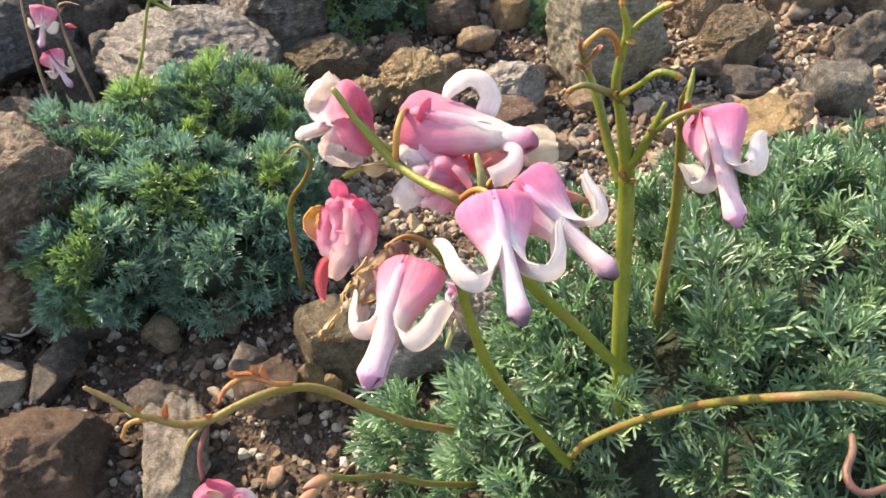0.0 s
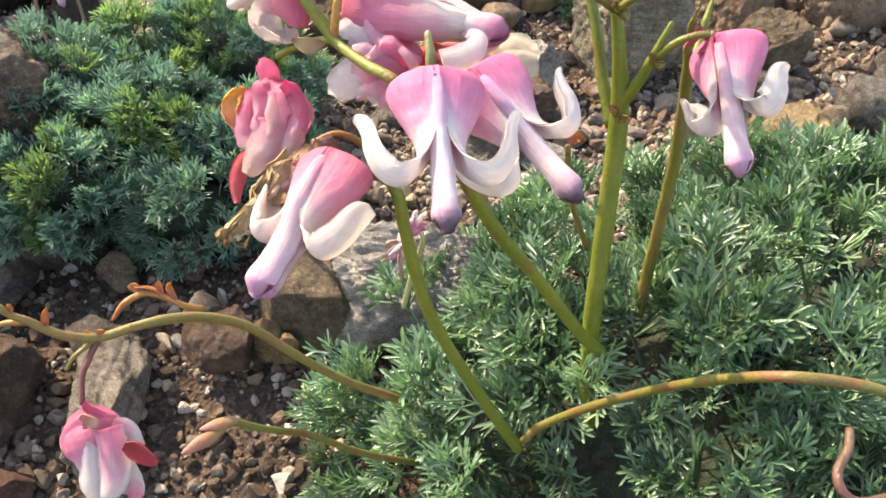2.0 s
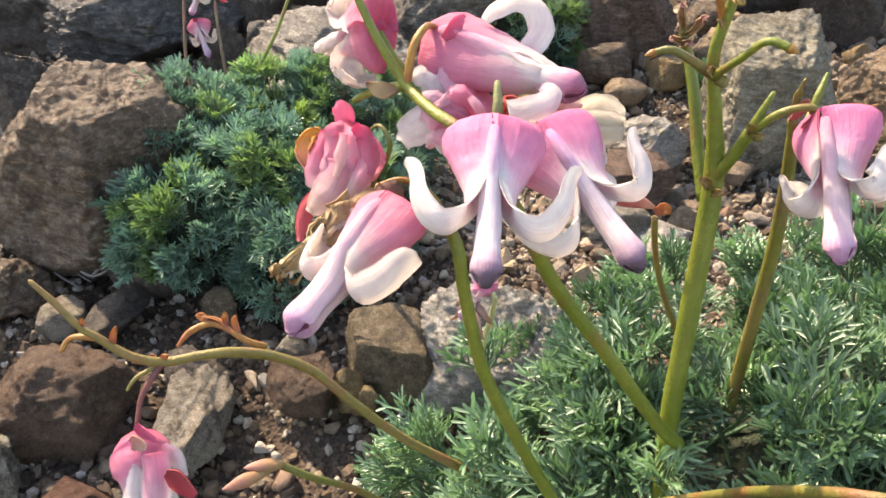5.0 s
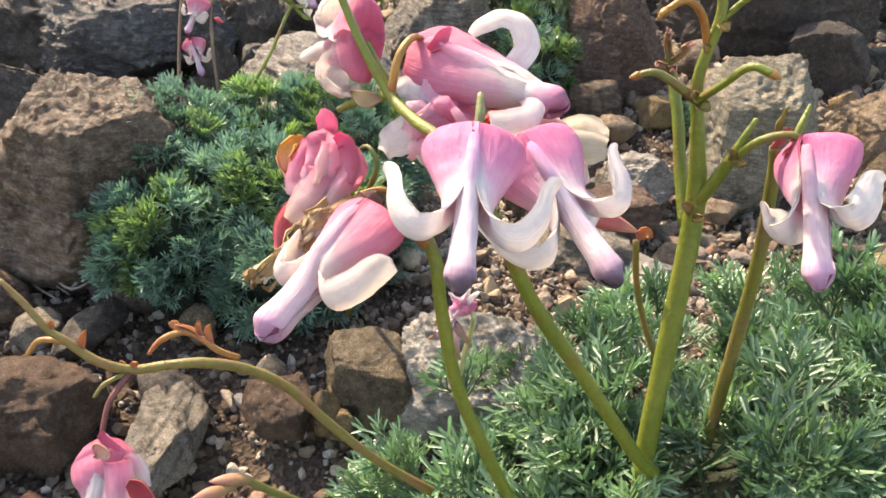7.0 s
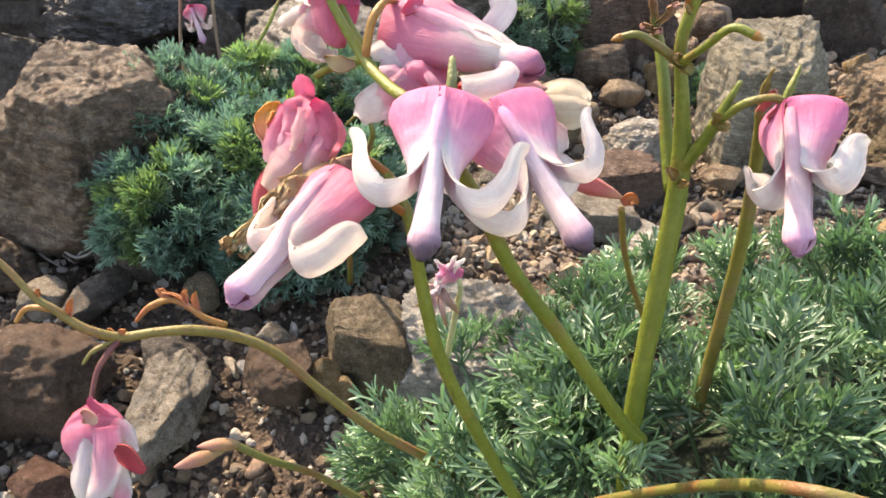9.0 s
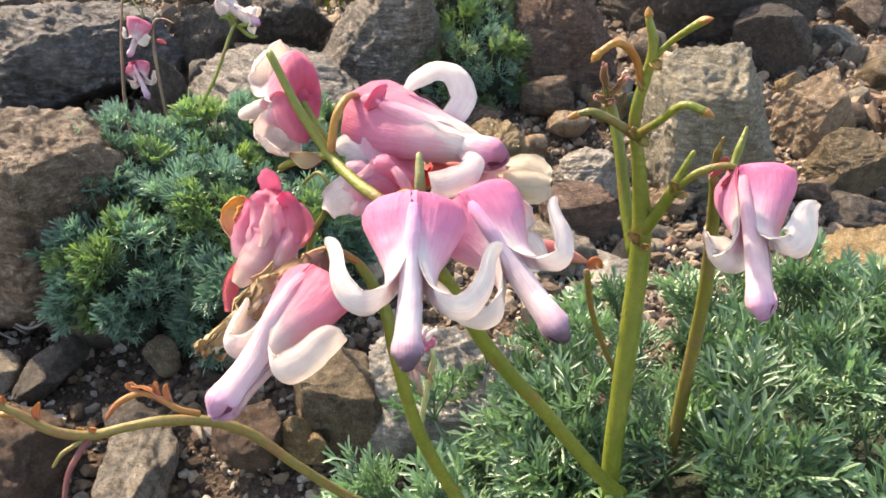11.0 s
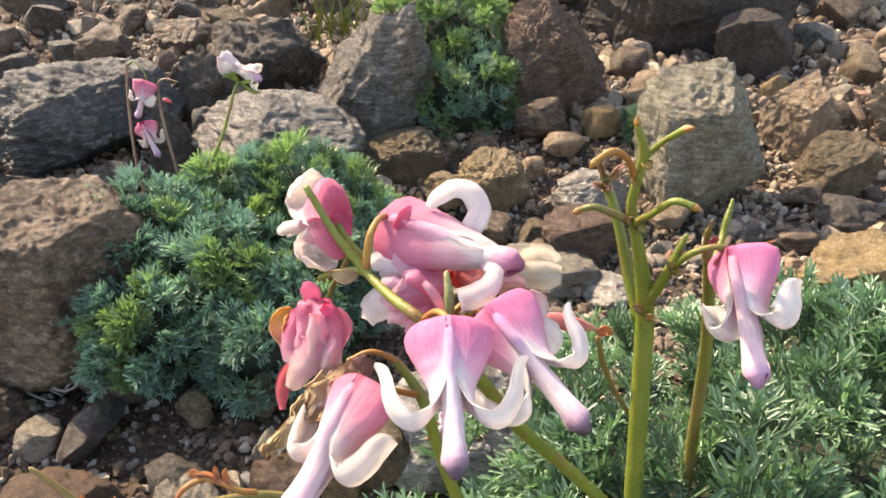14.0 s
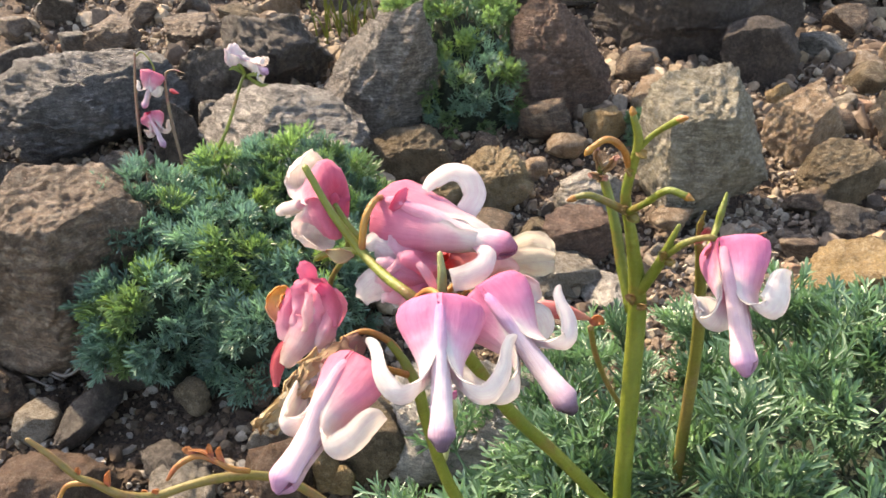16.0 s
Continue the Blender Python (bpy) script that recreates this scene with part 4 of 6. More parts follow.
ORANGE = petal_material("orange_brown_bract", [(0, (0.46, 0.17, 0.12)), (0.5, (0.52, 0.21, 0.07)), (1, (0.42, 0.17, 0.04))])
TAN_BUD = petal_material("tan_bud", [(0.0, (0.22, 0.17, 0.055)), (0.4, (0.30, 0.17, 0.075)), (0.75, (0.36, 0.17, 0.11)), (1.0, (0.42, 0.2, 0.17))], 0.2)
CURLED = petal_material("orange_curled_petal", [(0, (0.74, 0.36, 0.38)), (0.35, (0.74, 0.42, 0.26)), (0.6, (0.66, 0.38, 0.1)), (1, (0.5, 0.26, 0.05))], 0.45)
DULL_RED = petal_material("dull_red_bud", [(0.0, (0.46, 0.16, 0.15)), (0.5, (0.42, 0.09, 0.09)), (1.0, (0.45, 0.22, 0.14))], 0.2)
DEEP_RED = petal_material("deep_red_petal", [(0.0, (0.26, 0.009, 0.016)), (1.0, (0.36, 0.02, 0.032))], 0.2)
RED = petal_material("red_petal", [(0.0, (0.55, 0.05, 0.07)), (1.0, (0.62, 0.10, 0.12))], 0.25)
DRY = petal_material("dry_brown_petal", [(0, (0.34, 0.2, 0.13)), (0.4, (0.46, 0.33, 0.17)), (0.75, (0.52, 0.41, 0.22)), (1, (0.25, 0.13, 0.04))], 0.35, 0.7)

DRY_MAUVE = petal_material("dry_mauve_petal", [(0, (0.24, 0.12, 0.09)), (0.5, (0.42, 0.27, 0.24)), (1, (0.36, 0.24, 0.13))], 0.3, 0.7)


def with_tone(me, tones):
    layer = me.attributes.new("tone", "FLOAT", "POINT")
    layer.data.foreach_set("value", [float(t) for t in tones])
    return me


def tube(name, points, radii, material, parent, sides=10, steps=6, label="", knobs=0.06):
    """A round stalk through the points, with an uneven thickness and closed ends."""
    line = smooth_line([(*p, r) for p, r in zip(points, radii)], steps)
    off = np.array(holder(parent).location)
    verts, faces = [], []
    side = None
    for k, q in enumerate(line):
        a, b = line[max(k - 1, 0)][:3], line[min(k + 1, len(line) - 1)][:3]
        way = Vector(b - a).normalized()
        side = (side - way * side.dot(way)).normalized() if side else way.orthogonal().normalized()
        other = way.cross(side)
        r = q[3] * (1 + knobs * noise.noise(Vector(q[:3]) * 400))
        for s in range(sides):
            ang = 2 * math.pi * s / sides
            verts.append(Vector(q[:3] - off) + (side * math.cos(ang) + other * math.sin(ang)) * r)
    for k in range(len(line) - 1):
        for s in range(sides):
            m = (s + 1) % sides
            faces.append((k * sides + s, k * sides + m, (k + 1) * sides + m, (k + 1) * sides + s))
    n = len(verts)
    verts += [Vector(line[0][:3] - off), Vector(line[-1][:3] - off) + way * line[-1][3] * 0.8]
    last = (len(line) - 1) * sides
    for s in range(sides):
        m = (s + 1) % sides
        faces += [(m, s, n), (last + s, last + m, n + 1)]
    return part(name, mesh_from(name, verts, faces, material), parent, label)


def holder(ob):
    """The thing that a part belongs to."""
    while ob.parent:
        ob = ob.parent
    return ob


def shell(name, grid, tones, material, parent, thick, label="", crumple=0.0, seed=0):
    """A thin, two-sided sheet from a grid of points (rows along it, columns across)."""
    g = np.array(grid)
    rows, cols, _ = g.shape
    if crumple:
        size = np.linalg.norm(g[-1, cols // 2] - g[0, cols // 2]) + 1e-6
        for i in range(rows):
            for j in range(cols):
                q = Vector(g[i, j]) / size * 2.2 + Vector((seed, seed * 0.7, 0))
                g[i, j] += np.array(noise.noise_vector(q) + 0.6 * noise.noise_vector(q * 3) + 0.4 * noise.noise_vector(q * 7)) * crumple * size
    du, dv = np.gradient(g, axis=0), np.gradient(g, axis=1)
    nrm = np.cross(du, dv)
    nrm /= np.linalg.norm(nrm, axis=2, keepdims=True) + 1e-12
    off = np.array(holder(parent).location)
    front, back = (g + nrm * thick / 2 - off).reshape(-1, 3), (g - nrm * thick / 2 - off).reshape(-1, 3)
    n = rows * cols
    faces = []
    for i in range(rows - 1):
        for j in range(cols - 1):
            a, b, c, d = i * cols + j, i * cols + j + 1, (i + 1) * cols + j + 1, (i + 1) * cols + j
            faces += [(a, b, c, d), (n + d, n + c, n + b, n + a)]
    rim = [(i, 0) for i in range(rows)] + [(rows - 1, j) for j in range(1, cols)] + [(i, cols - 1) for i in range(rows - 2, -1, -1)] + [(0, j) for j in range(cols - 2, 0, -1)]
    ids = [i * cols + j for i, j in rim]
    for a, b in zip(ids, ids[1:] + ids[:1]):
        faces.append((a, n + a, n + b, b))
    me = mesh_from(name, np.concatenate([front, back]), faces, material)
    flat = np.repeat(np.array(tones), cols)
    with_tone(me, np.concatenate([flat, flat]))
    over = np.tile(np.linspace(-1, 1, cols), rows)
    me.attributes.new("across", "FLOAT", "POINT").data.foreach_set("value", [float(x) for x in np.concatenate([over, over])])
    return part(name, me, parent, label)


OUTER_LINE = ((-0.01, 0.03, 0.06, 0.03, 0.0), (0.12, -0.02, 0.125, 0.15, 0.07), (0.25, -0.012, 0.155, 0.27, 0.14), (0.325, 0.04, 0.165, 0.345, 0.22),
              (0.325, 0.125, 0.165, 0.345, 0.31), (0.275, 0.235, 0.150, 0.285, 0.42), (0.215, 0.335, 0.135, 0.205, 0.51), (0.165, 0.43, 0.125, 0.125, 0.58))
CURL_LINE = ((0.155, 0.52, 0.128, 0.04, 0.63), (0.18, 0.595, 0.130, -0.05, 0.69), (0.24, 0.645, 0.128, -0.10, 0.76), (0.32, 0.635, 0.125, -0.12, 0.82),
             (0.385, 0.565, 0.122, -0.12, 0.88), (0.42, 0.475, 0.118, -0.105, 0.93), (0.43, 0.385, 0.112, -0.09, 0.97), (0.445, 0.315, 0.095, -0.06, 0.99), (0.465, 0.275, 0.045, -0.01, 1.0))
INNER_LINE = ((0.02, 0.0, 0.02, 0.01, 0.0), (0.09, 0.015, 0.03, 0.02, 0.06), (0.150, 0.05, 0.030, 0.03, 0.13), (0.180, 0.14, 0.030, 0.03, 0.22), (0.172, 0.27, 0.034, 0.04, 0.33),
              (0.128, 0.40, 0.046, 0.06, 0.46), (0.096, 0.52, 0.056, 0.08, 0.56), (0.076, 0.65, 0.062, 0.07, 0.66), (0.072, 0.78, 0.066, 0.07, 0.78),
              (0.080, 0.88, 0.080, 0.086, 0.88), (0.070, 0.95, 0.070, 0.080, 0.95), (0.012, 1.0, 0.03, 0.020, 1.0))


def petal(name, rows, to_world, mirror, turned, material, parent, length, crumple=0.0, seed=0, label="", cols=11):
    """rows: outward distance, distance down the axis, half width, wrap and tone, in parts of the flower's length."""
    line = smooth_line(rows, 4)
    grid, tones = [], []
    for k, q in enumerate(line):
        a, b = line[max(k - 1, 0)], line[min(k + 1, len(line) - 1)]
        way = np.array((b[0] - a[0], b[1] - a[1]))
        way /= np.linalg.norm(way) + 1e-9
        free = 1.0 if turned else min(max((q[4] - 0.50) / 0.16, 0.0), 1.0)
        nx, na = free * way[1] + (1 - free), -free * way[0]
        row = []
        for j in range(cols):
            u = (2 * j / (cols - 1) - 1) * math.pi / 2
            back = q[3] * (1 - math.cos(u))
            out, down, over = q[0] - nx * back, q[1] - na * back, q[2] * math.sin(u)
            local = Vector((over, out * mirror, down)) if turned else Vector((out * mirror, over, down))
            row.append(to_world @ local)
        grid.append(row)
        tones.append(min(max(q[4], 0), 1))
    return shell(name, grid, tones, material, parent, length * 0.016, label, crumple, seed)


def flower(parent, top, tip, side, outer=OUTER, inner=INNER, lobe=1.0, curl=(1.0, 1.0), drop=(0.0, 0.0), crumple=0.0, seed=0, label="", curls=(True, True), swing=(0.0, 0.0), strap=1.0, beak=1.0, stretch=1.0):
    """A nodding heart-shaped flower: two pouched petals with tips curled back, two inner ones closed into a beak."""
    top, tip = Vector(top), Vector(tip)
    length = (tip - top).length
    a = (tip - top).normalized()
    s = (Vector(side) - a * Vector(side).dot(a)).normalized()
    n = a.cross(s)
    to_world = Matrix.Translation(top) @ Matrix((s, n, a)).transposed().to_4x4() @ Matrix.Diagonal((length, length, length, 1))
    nose = [(o * (1 if d < 0.35 else beak), d, w * beak, p * beak, t) for o, d, w, p, t in INNER_LINE]
    front = petal("flower", nose, to_world, 1, True, inner, parent, length, crumple * 0.5, seed, label)
    petal("inner_petal", nose, to_world, -1, True, inner, front, length, crumple * 0.5, seed + 1)
    for k, mirror in enumerate((1, -1)):
        wide = [(o * lobe, d * stretch, w * (0.5 + 0.5 * lobe), p * lobe, t) for o, d, w, p, t in OUTER_LINE]
        o0, d0 = wide[-1][:2]
        size = curl[k]
        bent = [(o0 + (o - 0.165) * size, d0 + (d - 0.43) * size + drop[k] * (o - 0.165), w * strap, p * strap, t) for o, d, w, p, t in CURL_LINE] if curls[k] else [(o0 * 0.8, d0 + 0.07, 0.105, 0.09, 0.64), (o0 * 0.62, d0 + 0.14, 0.085, 0.075, 0.68), (o0 * 0.5, d0 + 0.20, 0.06, 0.05, 0.72)] if curls[k] is None else [
            (o0 * 1.25, d0 + 0.10, 0.13, 0.11, 0.62), (o0 * 1.6, d0 + 0.24, 0.15, 0.13, 0.74), (o0 * 1.9, d0 + 0.38, 0.14, 0.10, 0.9), (o0 * 2.0, d0 + 0.46, 0.06, 0.03, 1.0)]
        turn = to_world @ pose(0, 0, 0, 0, 0, swing[k])
        petal("outer_petal", wide + bent, turn, mirror, False, outer, front, length, crumple, seed + 2 + k)
    bud("receptacle", top - a * length * 0.03, top + a * length * 0.26, length * 0.085, OUTER_ROSE, front)
    return front


def bell(name, top, tip, profile, material, parent, label="", folds=3, crumple=0.05, seed=0, flare=0.12):
    """An open, softly folded cup; profile: share of the length, radius, tone."""
    top, tip = Vector(top), Vector(tip)
    way = tip - top
    s = way.orthogonal().normalized()
    t = way.normalized().cross(s)
    grid, tones, cols = [], [], 34
    for at, r, tone in smooth_line(profile, 4):
        row = []
        for j in range(cols):
            ang = 2 * math.pi * j / (cols - 1)
            fold = 1 + flare * (0.3 + at) * (math.cos(ang * folds + seed) + 0.4 * math.cos(ang * (folds + 2) + seed * 2))
            low = at + 0.10 * at * at * math.cos(ang * folds + seed + 0.6)
            row.append(top + way * low + (s * math.cos(ang) + t * math.sin(ang)) * r * fold)
        grid.append(row)
        tones.append(min(max(tone, 0), 1))
    return shell(name, grid, tones, material, parent, 0.00025, label, crumple, seed)


def ribbon(name, points, widths, facing, material, parent, hollow=0.25, thick=0.0003, cols=7, label="", crumple=0.0, seed=0, tones=(0, 1)):
    """A narrow sheet along a curve: a bract, a dry petal, a curled tip."""
    line = smooth_line([(*p, w) for p, w in zip(points, widths)], 5)
    facing = Vector(facing)
    grid, values = [], []
    for k, q in enumerate(line):
        a, b = line[max(k - 1, 0)][:3], line[min(k + 1, len(line) - 1)][:3]
        way = Vector(b - a).normalized()
        over = way.cross(facing).normalized()
        up = over.cross(way)
        row = []
        for j in range(cols):
            u = (2 * j / (cols - 1) - 1)
            row.append(Vector(q[:3]) + over * (u * q[3]) + up * (hollow * q[3] * u * u))
        grid.append(row)
        values.append(tones[0] + (tones[1] - tones[0]) * k / (len(line) - 1))
    return shell(name, grid, values, material, parent, thick, label, crumple, seed)


def bud(name, a, b, radius, material, parent, label="", pointed=0.7, seed=0):
    """A closed, ribbed bud from a to b."""
    a, b = Vector(a), Vector(b)
    way = (b - a).normalized()
    s = way.orthogonal().normalized()
    t = way.cross(s)
    off = holder(parent).location
    verts, faces, tones, sides, rings = [], [], [], 12, 12
    for k in range(rings + 1):
        f = k / rings
        r = radius * (math.sin(math.pi * min(f ** pointed, 1.0)) ** 0.75 if 0 < f < 1 else 0.08)
        for j in range(sides):
            ang = 2 * math.pi * j / sides
            rr = r * (1 + 0.10 * math.cos(ang * 4 + seed) + 0.22 * noise.noise(Vector((f * 3, j * 0.4, seed * 3.7))))
            verts.append(a - off + way * ((b - a).length * f) + (s * math.cos(ang) + t * math.sin(ang)) * rr)
            tones.append(f)
    for k in range(rings):
        for j in range(sides):
            m = (j + 1) % sides
            faces.append((k * sides + j, k * sides + m, (k + 1) * sides + m, (k + 1) * sides + j))
    faces += [tuple(reversed(range(sides))), tuple(rings * sides + j for j in range(sides))]
    return part(name, with_tone(mesh_from(name, verts, faces, material), tones), parent, label)


# main flowering stem, upright, with spent stalks
P = right_plant
tube("flower_stem", [(0.050, 0.121, 0.070), (0.0465, 0.1242, 0.0998), (0.0452, 0.1285, 0.1259), (0.0440, 0.1319, 0.1474), (0.0413, 0.1319, 0.1610), (0.0393, 0.1318, 0.1696), (0.0402, 0.1317, 0.1794), (0.0387, 0.1316, 0.1846)],
     [0.0019, 0.00185, 0.0018, 0.0017, 0.0011, 0.0009, 0.0008, 0.0005], STEM, P, 14, label="thick yellow-green flower stem")
tube("side_stem", [(0.0434, 0.1325, 0.1440), (0.0405, 0.1370, 0.1520), (0.0385, 0.1400, 0.1590), (0.0360, 0.1430, 0.1655), (0.0343, 0.1430, 0.1690)], [0.0013, 0.0011, 0.001, 0.0009, 0.0004], STEM, P)
tube("pedicel", [(0.0434, 0.1319, 0.1478), (0.0458, 0.1305, 0.1545), (0.0470, 0.1298, 0.1588), (0.0478, 0.1295, 0.1625), (0.0488, 0.1300, 0.1655)], [0.0012, 0.0010, 0.0009, 0.0006, 0.0004], STEM, P)
tube("pedicel", [(0.0470, 0.1298, 0.1588), (0.0495, 0.1285, 0.1625), (0.0521, 0.1281, 0.1643), (0.0545, 0.1283, 0.1645), (0.0566, 0.1288, 0.1622)], [0.0008, 0.00065, 0.0006, 0.0006, 0.0006], STEM, P)
tube("pedicel", [(0.0402, 0.1320, 0.1780), (0.0425, 0.1315, 0.1815), (0.0458, 0.1290, 0.1855)], [0.0005, 0.0005, 0.0006], STEM, P)
tube("pedicel", [(0.0395, 0.1320, 0.1740), (0.0378, 0.1300, 0.1790), (0.0350, 0.1275, 0.1818), (0.0324, 0.1270, 0.1801)], [0.0005, 0.0006, 0.0006, 0.0005], PEDICEL, P, label="orange-brown curled stalk")
tube("pedicel", [(0.0396, 0.1315, 0.1665), (0.0360, 0.1300, 0.1690), (0.0330, 0.1290, 0.1705), (0.0307, 0.1289, 0.1699)], [0.0008, 0.0007, 0.0006, 0.0005], STEM_RED, P)
tube("pedicel", [(0.0398, 0.1310, 0.1665), (0.0425, 0.1280, 0.1705), (0.0452, 0.1255, 0.1745), (0.0482, 0.1243, 0.1744)], [0.0007, 0.0006, 0.0006, 0.0006], STEM, P)
for a, b in (((0.0388, 0.1316, 0.1842), (0.0384, 0.1316, 0.1860)), ((0.0452, 0.1294, 0.1851), (0.0470, 0.1281, 0.1862)), ((0.0312, 0.1289, 0.1700), (0.0293, 0.1286, 0.1692)), ((0.0474, 0.1246, 0.1745), (0.0495, 0.1238, 0.1740)), ((0.0328, 0.1271, 0.1806), (0.0316, 0.1268, 0.1788))):
    bud("spent_tip", a, b, 0.0006, PEDICEL, P, seed=a[0] * 900)
for a, b, wide in (((0.0345, 0.1430, 0.1685), (0.0336, 0.1426, 0.1730), 0.0006), ((0.0352, 0.1428, 0.1680), (0.0374, 0.1414, 0.1716), 0.0006), ((0.0348, 0.1430, 0.1668), (0.0330, 0.1418, 0.1676), 0.0006), ((0.0348, 0.1428, 0.1664), (0.0358, 0.1416, 0.1674), 0.0005)):
    a, b = Vector(a), Vector(b)
    ribbon("dried_tip", [a, a.lerp(b, 0.5) + FRONT * 0.0004, b, b + FRONT * 0.0006 - RISE * 0.0006], [0.0005, wide, wide * 0.8, 0.0002], FRONT, TAN_BUD, P, hollow=1.0, crumple=0.10, seed=b.x * 900)
for a, b, wide in (((0.0434, 0.1305, 0.1478), (0.0416, 0.1296, 0.1496), 0.0008), ((0.0440, 0.1300, 0.1470), (0.0456, 0.1288, 0.1482), 0.0007), ((0.0470, 0.1290, 0.1590), (0.0460, 0.1282, 0.1610), 0.0007), ((0.0474, 0.1288, 0.1585), (0.0490, 0.1278, 0.1590), 0.0006), ((0.0400, 0.1310, 0.1668), (0.0386, 0.1300, 0.1678), 0.0007), ((0.0402, 0.1308, 0.1660), (0.0420, 0.1296, 0.1660), 0.0008), ((0.0398, 0.1312, 0.1740), (0.0384, 0.1302, 0.1752), 0.0006), ((0.0404, 0.1312, 0.1782), (0.0416, 0.1302, 0.1776), 0.0007)):
    a, b = Vector(a), Vector(b)
    ribbon("bract", [a, a.lerp(b, 0.5) + FRONT * 0.0003, b], [0.0005, wide, 0.0001], FRONT, TWIG, P, hollow=0.6, crumple=0.10, seed=b.x * 900)
# second stem behind it, with an upright green spike
tube("flower_stem", [(0.0610, 0.1440, 0.0850), (0.0595, 0.1410, 0.1057), (0.0572, 0.1364, 0.1358), (0.0543, 0.1336, 0.1553), (0.0529, 0.1329, 0.1605)], [0.0013, 0.0013, 0.0012, 0.001, 0.0007], OLIVE, P, 12, label="olive flower stem with spent tip")
tube("pedicel", [(0.0545, 0.1337, 0.1545), (0.0574, 0.1430, 0.1568), (0.0583, 0.1455, 0.1600), (0.0590, 0.1476, 0.1630)], [0.0005, 0.0006, 0.0007, 0.0003], STEM, P)
ribbon("bract", [(0.0529, 0.1329, 0.1600), (0.0523, 0.1325, 0.1640), (0.0532, 0.1322, 0.1670)], [0.0004, 0.0006, 0.0002], FRONT, TWIG, P, crumple=0.08, seed=3, label="withered brown bract")
ribbon("bract", [(0.0529, 0.1329, 0.1600), (0.0538, 0.1320, 0.1635), (0.0543, 0.1318, 0.1648)], [0.0004, 0.0007, 0.0002], FRONT, DULL_RED, P, crumple=0.08, seed=5, label="withered red bract")
# stem with the flower cluster
tube("flower_stem", [(0.0490, 0.1215, 0.0960), (0.0437, 0.1186, 0.1034), (0.0317, 0.1119, 0.1245), (0.0229, 0.1070, 0.1395), (0.0160, 0.1030, 0.1550), (0.0093, 0.1000, 0.1665), (0.0035, 0.1040, 0.1675), (-0.0015, 0.1085, 0.1685), (-0.0062, 0.1100, 0.1740), (-0.0109, 0.1125, 0.1807)],
     [0.0013, 0.0013, 0.0012, 0.0012, 0.0011, 0.0009, 0.00078, 0.00075, 0.00062, 0.00055], STEM, P, 12, label="arching green flower stem")
tube("flower_stem", [(0.0335, 0.1078, 0.0780), (0.0303, 0.1067, 0.0849), (0.0208, 0.1037, 0.1059), (0.0137, 0.1012, 0.1243), (0.0100, 0.1007, 0.1400), (0.0087, 0.1008, 0.1477), (0.0058, 0.1035, 0.1510), (0.0032, 0.1046, 0.1537)],
     [0.0012, 0.0012, 0.0011, 0.0011, 0.001, 0.001, 0.0008, 0.0006], STEM, P, 12, label="slender green flower stem")
tube("pedicel", [(0.0058, 0.1035, 0.1510), (0.0032, 0.1048, 0.1537), (-0.0006, 0.1040, 0.1560), (-0.0040, 0.1020, 0.1555)], [0.0007, 0.0006, 0.0005, 0.0004], PEDICEL, P)
tube("pedicel", [(0.0070, 0.1020, 0.1495), (0.0050, 0.0985, 0.1535), (0.0030, 0.0955, 0.1570), (0.0013, 0.0955, 0.1568)], [0.0006, 0.0005, 0.0005, 0.0005], PEDICEL, P)
tube("pedicel", [(-0.0015, 0.1085, 0.1685), (-0.0010, 0.1100, 0.1735), (0.0000, 0.1130, 0.1755), (0.0006, 0.1175, 0.1735)], [0.0006, 0.0006, 0.0005, 0.0005], PEDICEL, P)
tube("pedicel", [(0.0085, 0.1003, 0.1660), (0.0112, 0.0985, 0.1698), (0.0132, 0.0962, 0.1712), (0.0140, 0.0946, 0.1706)], [0.0005, 0.0005, 0.0005, 0.0005], PEDICEL, P)
tube("pedicel", [(0.0110, 0.1010, 0.1640), (0.0150, 0.1045, 0.1680), (0.0172, 0.1050, 0.1690), (0.0188, 0.1034, 0.1670)], [0.0005, 0.0005, 0.0005, 0.0005], PEDICEL, P)
tube("pedicel", [(0.0125, 0.1015, 0.1620), (0.0128, 0.1020, 0.1690), (0.0120, 0.1045, 0.1725)], [0.0007, 0.00075, 0.0004], SPENT_GREEN, P, label="green spent flower stalk")
tube("pedicel", [(-0.0022, 0.1110, 0.1690), (-0.0045, 0.1122, 0.1707), (-0.0072, 0.1139, 0.1734)], [0.0006, 0.0005, 0.0005], STEM, P)
tube("pedicel", [(-0.0015, 0.1085, 0.1685), (-0.0055, 0.1110, 0.1665), (-0.0095, 0.1130, 0.1640), (-0.0115, 0.1135, 0.1625)], [0.0006, 0.0006, 0.0006, 0.0005], STEM, P)
ribbon("bract", [(-0.0030, 0.1090, 0.1675), (-0.0052, 0.1085, 0.1672), (-0.0075, 0.1085, 0.1680)], [0.0004, 0.0012, 0.0002], FRONT, DRY, P, seed=2, label="small dry bract")
tube("pedicel", [(0.0693, 0.0727, 0.1393), (0.0683, 0.0698, 0.1391), (0.0663, 0.0667, 0.1386), (0.0666, 0.0646, 0.1378), (0.0688, 0.0640, 0.1369), (0.0732, 0.0654, 0.1369)], [0.0005, 0.0006, 0.0006, 0.0006, 0.0006, 0.0005], ROSE_STALK, P, label="curled pinkish spent stalk")
